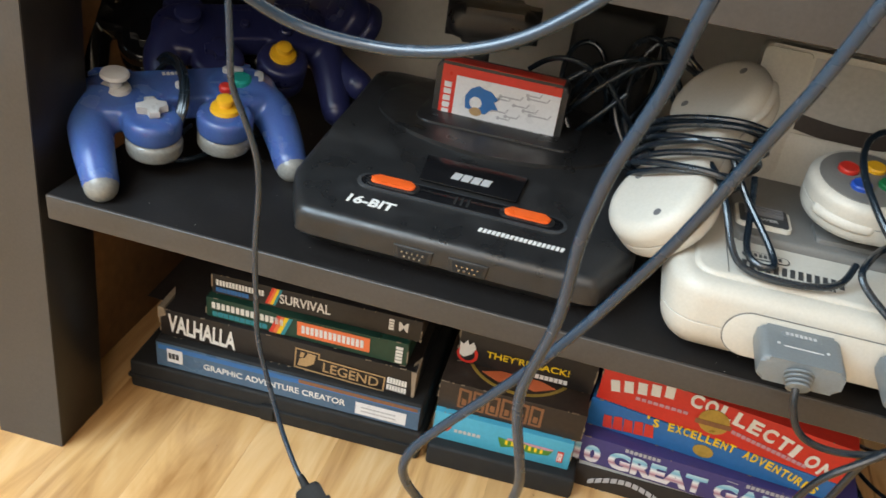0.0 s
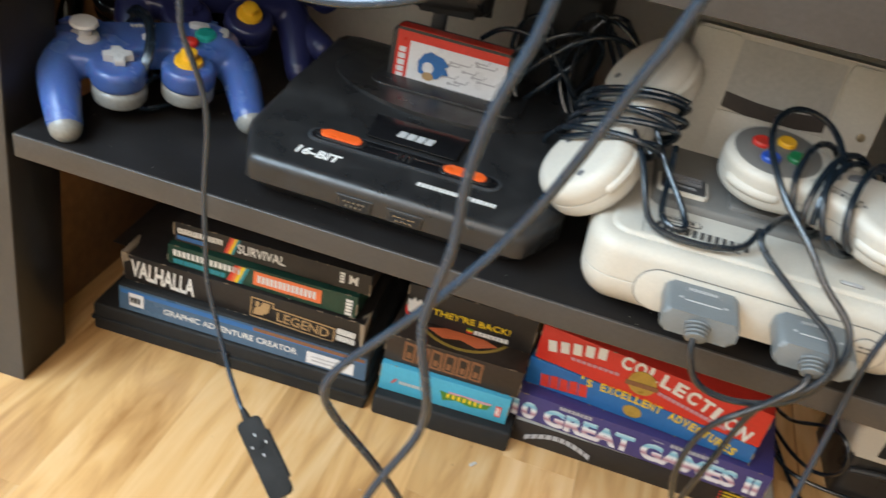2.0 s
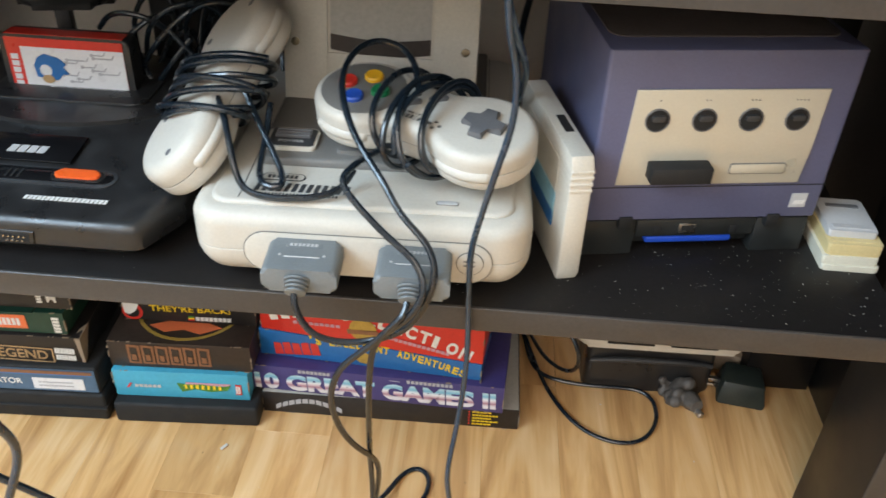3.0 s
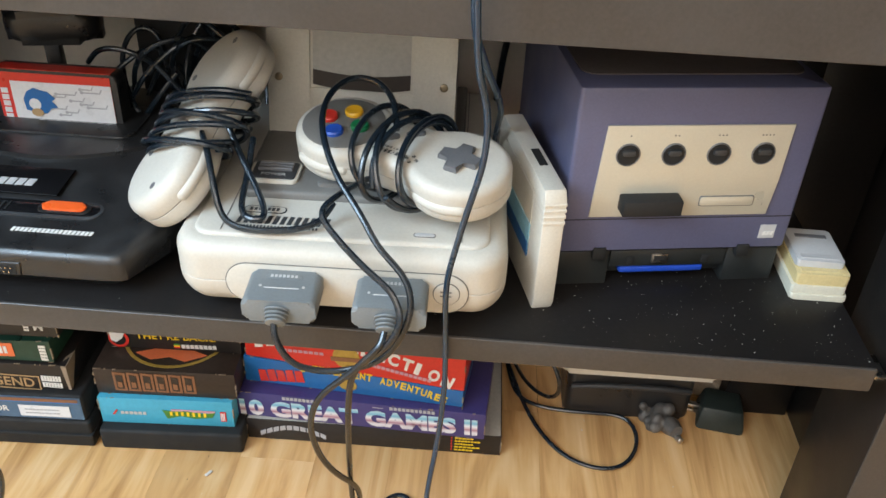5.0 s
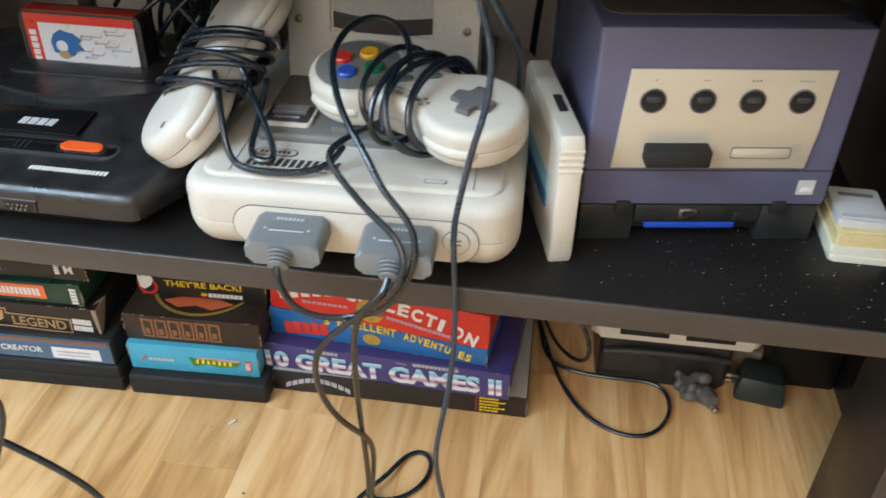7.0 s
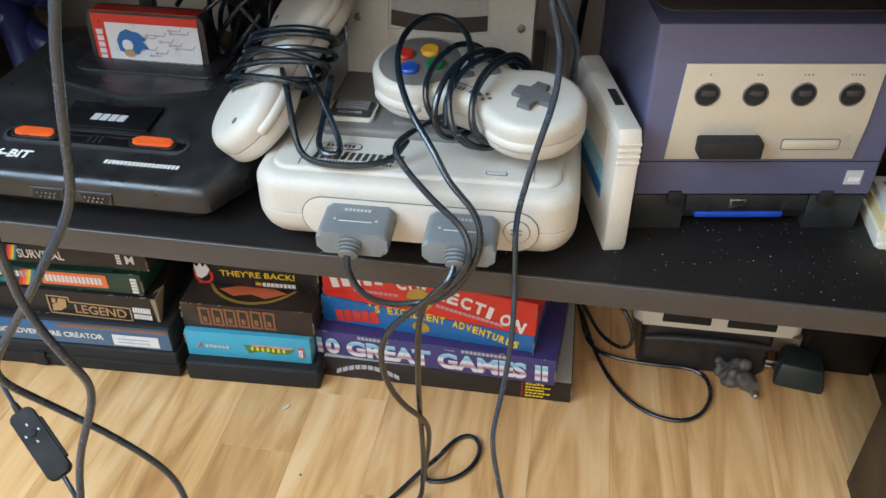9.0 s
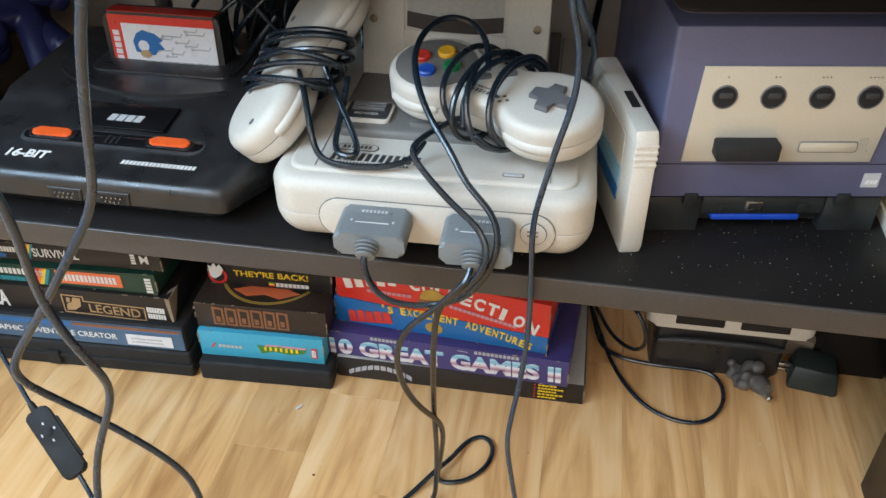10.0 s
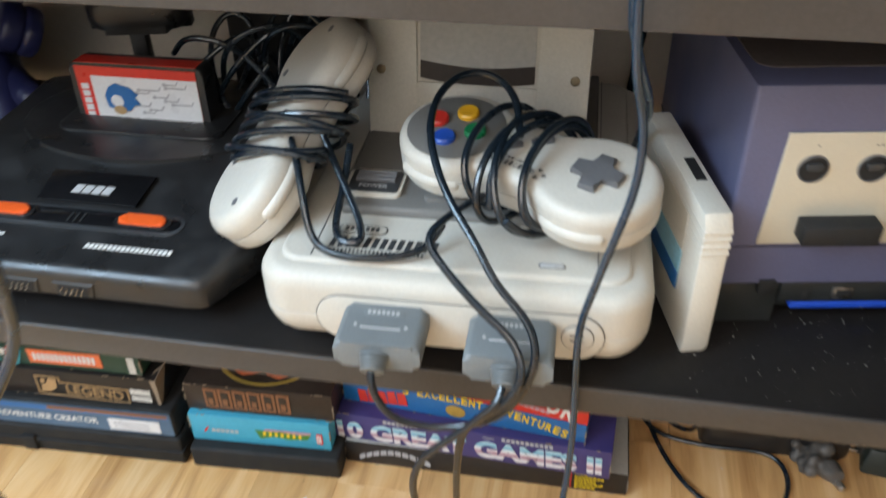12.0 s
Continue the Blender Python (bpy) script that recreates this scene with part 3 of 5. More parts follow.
# ---- pale grey console ----
def pale_console():
    c = thing("game_console", pose(0.3105, 0.0005, SHELF, 0, 0, 1.4), "pale grey 16-bit game console with two grey plugs in front", "game console")
    W, D = 0.2015, 0.242
    part("base", pillow(rounded(0.0, W, 0.0, D, 0.021, 10), 0.0040, 0.0282, 0.0005, 8, 0.0230), PALE, c)
    for x, y in ((0.040, 0.040), (W - 0.040, 0.040), (0.040, D - 0.040), (W - 0.040, D - 0.040)):
        part("foot", prism(disc(0.0075, 20, x, y), 0.0, 0.0048, 0.0008, 2), MIDGREY, c)
    part("front_seam", prism(rounded(0.0010, W - 0.0010, 0.0010, D, 0.020, 8), 0.0278, 0.0290, 0), MIDGREY, c)
    part("upper_shell", pillow(rounded(0.0, W, 0.0, D, 0.021, 10), 0.0285, 0.0535, 0.0100, 8, 0.0004), PALE, c)
    part("deck", pillow(rounded(0.0115, W - 0.0115, 0.0105, D - 0.006, 0.012, 10), 0.046, 0.0560, 0.0028, 4, 0.0), PALE, c, "raised pale top deck")
    part("deck_line", prism(rounded(0.0100, W - 0.0100, 0.0092, D - 0.005, 0.013, 10), 0.050, 0.0533, 0), PALEWARM, c)
    part("panel_line", prism(rounded(0.0330, 0.1790, 0.0142, 0.0428, 0.0140, 8), 0, 0.0008, 0, 2, face(0, 0.0003, 0, 0)), MIDGREY, c)
    part("front_panel", prism(rounded(0.0336, 0.1784, 0.0147, 0.0423, 0.0136, 8), 0, 0.0013, 0.0006, 2, face(0, 0.0003, 0, 0)), PALE, c, "recessed controller panel")
    part("centre_deck", prism([(0.036, 0.0525), (0.166, 0.0525), (0.171, 0.059), (0.171, 0.236), (0.031, 0.236), (0.031, 0.059)], 0.052, 0.0612, 0.0030, 3), MIDGREY, c, "darker grey centre deck")
    part("deck_groove", bx(0.0288, 0.0294, 0.014, 0.235, 0.0555, 0.0563, 0), MIDGREY, c)
    part("deck_groove", bx(0.1726, 0.1732, 0.014, 0.235, 0.0555, 0.0563, 0), MIDGREY, c)
    part("power_frame", prism(rounded(0.0335, 0.0655, 0.0620, 0.0880, 0.004), 0.0595, 0.0636, 0.0012, 2), PALEWARM, c)
    sw = part("power_switch", prism(rounded(0.0355, 0.0637, 0.0640, 0.0862, 0.002), 0.0610, 0.0643, 0.0006, 2), DARKGREY, c, "ridged dark grey power slider")
    for k in range(3):
        part("ridge", bx(0.0385, 0.0610, 0.0735 + 0.0036 * k, 0.0755 + 0.0036 * k, 0.0636, 0.0664, 0.0005, 1), SLATE, sw)
    words("POWER", 0.016, 0.0032, LIGHTGREY, c, pose(0.0415, 0.0675, 0.0644), "lettering", 0.0002)
    part("eject_button", prism(rounded(0.079, 0.123, 0.0610, 0.0840, 0.003), 0.0600, 0.0640, 0.001, 2), MIDGREY, c)
    part("reset_frame", prism(rounded(0.1355, 0.1675, 0.0620, 0.0880, 0.004), 0.0595, 0.0636, 0.0012, 2), PALEWARM, c)
    part("power_lamp", prism(rounded(0.1445, 0.1565, 0.0180, 0.0212, 0.0014), 0.0550, 0.0568, 0.0004, 2), LIGHTGREY, c, "small clear power lamp")
    part("lamp_rim", prism(rounded(0.1438, 0.1572, 0.0174, 0.0218, 0.0018), 0.0550, 0.0563, 0), MIDGREY, c)
    part("oval_mark", prism(rounded(0.0375, 0.0640, 0.0345, 0.0425, 0.0038), 0.0555, 0.0563, 0), DARKGREY, c)
    part("oval_inside", prism(rounded(0.0384, 0.0631, 0.0353, 0.0417, 0.0030), 0.0557, 0.0565, 0), PALE, c)
    bars(7, 0.0190, 0.0036, DARKGREY, c, pose(0.0412, 0.0367, 0.0565), "logo_bar", 0.3, 0.0001)
    bars(13, 0.0570, 0.0092, DARKGREY, c, pose(0.0360, 0.0222, 0.0561), "name_bar", 0.38, 0.0002, 0.12)
    bars(24, 0.0500, 0.0024, DARKGREY, c, pose(0.0370, 0.0180, 0.0561), "small_bar", 0.4, 0.0002)
    part("port_ring", prism(disc(0.0082, 24, 0.1655, 0.0290), 0, 0.0019, 0.0004, 2, face(0, 0.0003, 0, 0)), MIDGREY, c)
    part("port_disc", prism(disc(0.0077, 24, 0.1655, 0.0290), 0, 0.0022, 0.0004, 2, face(0, 0.0003, 0, 0)), PALE, c)
    bars(2, 0.0075, 0.0012, MIDGREY, c, face(0.1618, 0.0003, 0.0302, 0.0022), "port_mark", 0.2, 0.0002)
    bars(2, 0.0075, 0.0012, MIDGREY, c, face(0.1618, 0.0003, 0.0272, 0.0022), "port_mark", 0.2, 0.0002)
    return c


pale_console()


def port_plug(x, z0):
    c = thing("controller_plug", pose(x, 0.0015, z0, 3, 0, 1.5), "blue-grey ribbed controller plug in the pale console", "plug", "controller plugs")
    part("shell", prism(rounded(-0.0212, 0.0212, 0.0, 0.0158, 0.0040), 0, 0.0280, 0.0026, 3, FRONT), PLUGGREY, c)
    part("logo_plate", prism(rounded(-0.0105, 0.0105, -0.0080, -0.0035, 0.0022), 0.0152, 0.0161, 0.0003, 2), PLUGGREY, c)
    bars(7, 0.0165, 0.0024, LIGHTGREY, c, pose(-0.0082, -0.0070, 0.0161), "logo_bar", 0.35, 0.0001)
    part("slot_line", bx(-0.0100, 0.0100, -0.0168, -0.0160, 0.0155, 0.0162, 0.0002, 1), LIGHTGREY, c)
    for px in (-0.0125, 0.0125):
        part("rivet", lathe([(0.0009, 0), (0.0009, 0.0006)], 10, Matrix.Translation((px, -0.0150, 0.0156))), LIGHTGREY, c)
    for k in range(4):
        r = 0.0074 - 0.0005 * k
        part("strain_ring", lathe([(r - 0.0014, 0), (r, 0.0005), (r, 0.0015), (r - 0.0014, 0.0020)], 18, pose(-0.001, -0.0268 - 0.0020 * k, 0.0082 - 0.0010 * k, 117)), PLUGGREY, c)


port_plug(0.3815, 0.2650)
port_plug(0.4445, 0.2655)


def big_cart():
    c = thing("game_cartridge", pose(0.4045, 0.150, SHELF + 0.0600, -9, 0, -1), "pale grey cartridge with a dark label strip in the console", "cartridge")
    f = Matrix.Translation((0, 0.010, -0.004)) @ FRONT
    part("shell", prism(rounded(-0.0655, 0.0655, 0, 0.088, 0.005), 0, 0.020, 0.0022, 3, f), PALEWARM, c)
    g = face(0, -0.010, -0.004, 0)
    part("side_wing", prism(rounded(-0.0655, -0.036, 0.0, 0.086, 0.003), 0, 0.0022, 0.0009, 2, g), PALEWARM, c)
    part("side_wing", prism(rounded(0.036, 0.0655, 0.0, 0.086, 0.003), 0, 0.0022, 0.0009, 2, g), PALEWARM, c)
    part("front_foot", prism(rounded(-0.037, 0.037, 0.0, 0.036, 0.003), 0, 0.0020, 0.0008, 2, g), PALEWARM, c)
    arc = [(-0.034 + 0.068 * k / 12, 0.0385 - 0.0035 * math.sin(math.pi * k / 12)) for k in range(13)]
    top = [(0.034, 0.0500), (-0.034, 0.0500)]
    up = [(0.034 - 0.068 * k / 12, 0.0490 - 0.0030 * math.sin(math.pi * k / 12)) for k in range(13)]
    patch(arc + up, BROWNCARD, c, g, "label_strip", 0.0008, "dark brown label strip")
    patch([(p[0], p[1]) for p in reversed(up)] + [(0.034, 0.084), (-0.034, 0.084)], GREYCARD, c, g, "label_blank", 0.0005, "plain pale label area")
    for x in (-0.0575, 0.0575):
        part("screw", lathe([(0.0028, 0), (0.0028, 0.0012), (0.0018, 0.0016)], 14, face(x, -0.0122, 0.0385, 0)), BRASS, c)


big_cart()


# ---- pale controllers ----
def dogbone(grow=0.0, n=40, k=0.0035):
    """The outline of a controller: two round lobes and a narrower waist."""
    top = []
    for i in range(n + 1):
        x = -0.0718 * math.cos(math.pi * i / n)
        d = 0.0315 ** 2 - (abs(x) - 0.0403) ** 2
        lobe = math.sqrt(d) if d > 0 else 0.0
        waist = 0.0220 if abs(x) < 0.05 else 0.0
        y = lobe if abs(x) > 0.0403 else k * math.log(math.exp(lobe / k) + math.exp(waist / k))
        if abs(x) <= 0.0403:
            y = min(y, 0.0315)
        top.append((x, y))
    ring = list(reversed(top)) + [(x, -y) for x, y in top[1:-1]]
    return [(x * (1 + grow / 0.072), y * (1 + grow / 0.030)) for x, y in ring]


def pale_pad(m, label):
    c = thing("game_controller", m, label, "game controller", "pale controllers")
    part("back_shell", pillow(dogbone(), -0.0140, 0.0002, 0.0003, 6, 0.0090), PALE, c)
    part("front_shell", pillow(dogbone(), 0.0007, 0.0128, 0.0062, 6, 0.0003), PALE, c)
    part("seam", prism(dogbone(-0.0006), -0.0002, 0.0010, 0), SLATE, c)
    part("button_plate", prism(disc(0.0262, 32, 0.0405, 0.001), 0.0118, 0.0131, 0.0004, 2), MIDGREY, c, "mid-grey round button plate")
    for (dx, dy), mt in (((0, 0.0115), BTNBLUE), ((0.0115, 0), BTNRED), ((0, -0.0115), YELLOW), ((-0.0115, 0), BTNGREEN)):
        part("button", lathe([(0.0058, 0.012), (0.0058, 0.0150), (0.0050, 0.0159), (0.003, 0.0156)], 20, Matrix.Translation((0.0405 + dx, 0.001 + dy, 0))), mt, c, "round coloured button")
    a, b = 0.0042, 0.0125
    cross = [(-a, -b), (a, -b), (a, -a), (b, -a), (b, a), (a, a), (a, b), (-a, b), (-a, a), (-b, a), (-b, -a), (-a, -a)]
    part("direction_pad", prism([(x - 0.0405, y + 0.001) for x, y in cross], 0.012, 0.0163, 0.0010, 2), SLATE, c, "slate-grey cross")
    for x in (-0.0095, 0.0065):
        part("option_button", prism(rounded(x - 0.006, x + 0.006, -0.0022, 0.0022, 0.0021), 0, 0.0030, 0.0008, 2, pose(x * 0 + 0.002, -0.003, 0.0118, 0, 0, 40)), SLATE, c)
    for dx, dy in ((0, 0.0028), (0.0032, 0), (0, -0.0028), (-0.0032, 0)):
        patch(disc(0.0013, 10, -0.0150 + dx, 0.0135 + dy), DARKGREY, c, Matrix.Translation((0, 0, 0.0125)), "dot", 0.0003)
    bars(10, 0.026, 0.0036, DARKGREY, c, pose(-0.011, 0.0112, 0.0125), "name_bar", 0.28, 0.0003, 0.1)
    bars(9, 0.020, 0.0020, DARKGREY, c, pose(-0.008, 0.0080, 0.0125), "small_bar", 0.3, 0.0003, 0.1)
    for s in (-1, 1):
        arc = []
        for k in range(9):
            an = radians(62 + 56 * k / 8)
            arc.append((s * 0.0405 + 0.0298 * math.cos(an), 0.0298 * math.sin(an), -0.0010))
        part("shoulder_button", joined(tube(arc, 0.0038, 12, 3), ball(0.0038, (1, 1, 1), Matrix.Translation(arc[0]), 12), ball(0.0038, (1, 1, 1), Matrix.Translation(arc[-1]), 12)), PALE, c)
    for x, y in ((-0.056, 0.012), (-0.030, -0.016), (0.056, 0.012), (0.030, -0.016), (0.0, 0.012)):
        part("screw_hole", lathe([(0.0024, -0.0142), (0.0024, -0.0130)], 14, Matrix.Translation((x, y, 0))), SLATE, c)
    return c


PAD1 = axes((0.4420, 0.0636, 0.3277), (-0.0765, 0.0340, 0.0035), (-0.26, -0.95, -0.17))
pad_one = pale_pad(PAD1, "pale grey controller with coloured buttons lying on the pale console")
PAD2 = axes((0.3105, 0.086, 0.3290), (0.023, 0.065, 0.044), (0.7275, -0.534, 0.404))
pad_two = pale_pad(PAD2, "pale grey controller lying face down, wrapped in its cord")


def wound(m, x0, x1, turns, seed, ry=0.030, rz=0.0165, bulge=0.004):
    """Turns of cord wound round a controller's waist."""
    k = random.Random(seed)
    pts = []
    for i in range(turns * 10 + 1):
        a = 2 * math.pi * i / 10
        f = i / (turns * 10)
        j = 1.13 + 0.14 * math.sin(f * 17 + seed) + k.uniform(-0.03, 0.03)
        x = x0 + (x1 - x0) * (0.5 + 0.5 * math.sin(f * 9.0 + seed)) + 0.010 * math.sin(a)
        pts.append(m @ Vector((x, ry * j * math.cos(a), 0.001 + rz * j * math.sin(a) + bulge * (math.sin(a) > 0))))
    return pts


def cord(name, pts, r, label, mat=CABLE, seg=10, steps=8, parent=None):
    ob = part(name, tube(pts, r, seg, steps, None, 14), mat)
    if parent is None:
        return tagged(ob, label, "cable")
    ob.parent = parent
    ob.matrix_parent_inverse = parent.matrix_basis.inverted()
    return ob


cord("cord", wound(PAD1, -0.020, 0.014, 6, 3, 0.031, 0.0180, 0.002), 0.0020, "", parent=pad_one)
cord("cord", wound(PAD2, -0.022, 0.020, 8, 5, 0.034, 0.0205, -0.003), 0.0020, "", parent=pad_two)


# ---- cube console and what stands by it ----
def cube_console():
    yaw = 9.8
    m = pose(0.551, 0.068, SHELF, 0, 0, yaw)
    c = thing("game_console", m, "indigo cube game console with a cream port panel on the shelf", "game console")
    b = thing("console_dock", m, "black player dock with a blue tray under the cube console", "console dock")
    part("dock_body", bx(-0.006, 0.1435, 0.002, 0.150, 0.004, 0.027, 0.0015), DOCKBLACK, b)
    part("side_foot", bx(-0.006, 0.028, -0.006, 0.020, 0.0, 0.0265, 0.0012), DOCKBLACK, b)
    part("side_foot", bx(0.108, 0.1435, -0.006, 0.020, 0.0, 0.0265, 0.0012), DOCKBLACK, b)
    part("front_bar", bx(0.0285, 0.1075, -0.006, 0.010, 0.0135, 0.0265, 0.0012), DOCKBLACK, b)
    part("tray", bx(0.036, 0.094, -0.0055, 0.020, 0.0080, 0.0130, 0.0016), BLUEABS, b, "bright blue cartridge tray")
    part("link_port", bx(0.0565, 0.0675, -0.0072, 0.0, 0.0165, 0.0235, 0.0004), STEEL, b)
    part("link_hole", bx(0.058, 0.066, -0.0076, 0.0, 0.0185, 0.0225, 0), MATBLACK, b)
    for x in (0.040, 0.091):
        part("front_notch", bx(x, x + 0.005, -0.0066, 0.0, 0.0150, 0.0215, 0.0003), MATBLACK, b)
    for x in (0.015, 0.112):
        part("latch", bx(x, x + 0.0085, -0.0105, -0.004, 0.0225, 0.0315, 0.0006), MATBLACK, b)
    body = prism(rounded(-0.0075, 0.1445, -0.009, 0.152, 0.0025, 4), 0.0285, 0.142, 0.0016, 2)
    part("body", body, INDIGO, c)
    part("top_lid", prism(rounded(-0.002, 0.139, 0.010, 0.148, 0.010, 6), 0.1412, 0.1428, 0.0005, 2), DUSTREFLECTION, c, "dusty lid with a brown reflection put into its colour")
    part("seam", bx(-0.0077, 0.1447, -0.0092, 0.1522, 0.0527, 0.0533, 0), MATBLACK, c)
    f = face(0, -0.009, 0, 0)
    pan = part("port_panel", prism([(0.0080, 0.0555), (0.1245, 0.0555), (0.1265, 0.080), (0.1275, 0.1185), (0.0115, 0.1185)], 0, 0.0016, 0.0004, 2, f), CREAM, c, "cream silver port panel")
    for i in range(4):
        x = 0.0262 + 0.0284 * i
        part("port_ring", lathe([(0.0076, 0.0014), (0.0076, 0.0022), (0.0070, 0.0026), (0.0066, 0.0020)], 24, f @ Matrix.Translation((x, 0.0995, 0))), SLATE, c)
        p = part("port", lathe([(0.0067, 0.0016), (0.0067, 0.0023)], 24, f @ Matrix.Translation((x, 0.0995, 0))), MATBLACK, c)
        part("contact_block", prism(rounded(x - 0.0040, x + 0.0040, 0.0993, 0.1030, 0.0012), 0.002, 0.0042, 0.0004, 2, f), DARKGREY, p)
        for k in range(i + 1):
            patch(disc(0.00055, 8, x - 0.0011 * i + 0.0022 * k, 0.1120), MIDGREY, c, f @ Matrix.Translation((0, 0, 0.0016)), "dot", 0.0002)
    part("memory_card", bx(0.0255, 0.0635, -0.0215, -0.008, 0.0615, 0.0725, 0.0012), MATBLACK, c, "black memory card in its slot")
    part("slot_frame", prism(rounded(0.0775, 0.1135, 0.0625, 0.0700, 0.0015), 0, 0.0021, 0.0003, 2, f), MIDGREY, c)
    part("slot_door", prism(rounded(0.0782, 0.1128, 0.0632, 0.0693, 0.0012), 0, 0.0025, 0.0004, 2, f), CREAM, c)
    part("badge", prism(rect(0.1245, 0.1350, 0.0365, 0.0465), 0, 0.0006, 0, 2, f), LIGHTGREY, c, "small silver sticker")
    bars(3, 0.0075, 0.003, WHITE, c, face(0.1262, -0.009, 0.0390, 0.0009), "badge_bar", 0.2, slant=0.3)


cube_console()


def upright_cart():
    c = thing("game_cartridge", axes((0.529, 0.0305, SHELF), (0.965, 0.24, 0), (-0.24, 0.965, 0)), "aged pale cartridge standing on its edge with a blue label", "cartridge")
    out = [(0.003, 0.0), (0.105, 0.0), (0.115, 0.010), (0.115, 0.080), (0.108, 0.0865), (0.004, 0.0865), (0.0, 0.0805), (0.0, 0.006)]
    side = Matrix(((0, 0, 1, 0.001), (1, 0, 0, 0), (0, 1, 0, 0), (0, 0, 0, 1)))
    part("shell", prism(out, 0, 0.0140, 0.0016, 2, side), PALEWARM, c)
    for k in range(4):
        part("grip_ridge", bx(0.0009, 0.0152, -0.0004, 0.030, 0.0640 + 0.0042 * k, 0.0664 + 0.0042 * k, 0.0005, 1), PALEWARM, c)
    part("top_slot", bx(0.0065, 0.0120, 0.034, 0.056, 0.0855, 0.0870, 0.0003, 1), MATBLACK, c)
    part("label", bx(0.0006, 0.0016, 0.022, 0.094, 0.028, 0.075, 0), PALEWARM, c)
    part("label_band", bx(0.0002, 0.0012, 0.022, 0.094, 0.030, 0.052, 0), PRINTSKY, c, "blue printed band")
    part("label_band", bx(-0.0001, 0.0010, 0.022, 0.094, 0.028, 0.038, 0), PRINTBLUE, c, "dark blue printed band")


upright_cart()
for i, (z, h, mt, lab, w) in enumerate(((0, 0.0042, IVORY, "ivory", 0.0365), (0.0044, 0.0062, IVORY, "ivory", 0.036), (0.0108, 0.0085, YELLOWED, "yellowed", 0.0345), (0.0195, 0.0052, LIGHTGREY, "light grey", 0.031))):
    k = random.Random(i)
    c = thing("small_cartridge", pose(0.7195 + k.uniform(-0.0008, 0.0008), 0.0650 + (0.0012 * i if i < 3 else 0.010), SHELF + z, 0, 0, -1 + k.uniform(-2, 2)), lab + " handheld game cartridge in a small stack", "cartridge", "stacked small cartridges")
    part("shell", prism(rounded(-w / 2, w / 2, 0, 0.052 if i < 3 else 0.040, 0.002), 0, h, 0.0010, 2), mt, c)
    part("lip", bx(-w / 2 + 0.003, w / 2 - 0.003, 0.003, 0.008, h - 0.0006, h + 0.0005, 0.0002, 1), mt, c)
    if i == 3:
        part("top_slot", bx(-0.010, 0.011, 0.029, 0.0325, h - 0.0004, h + 0.0007, 0), SLATE, c)


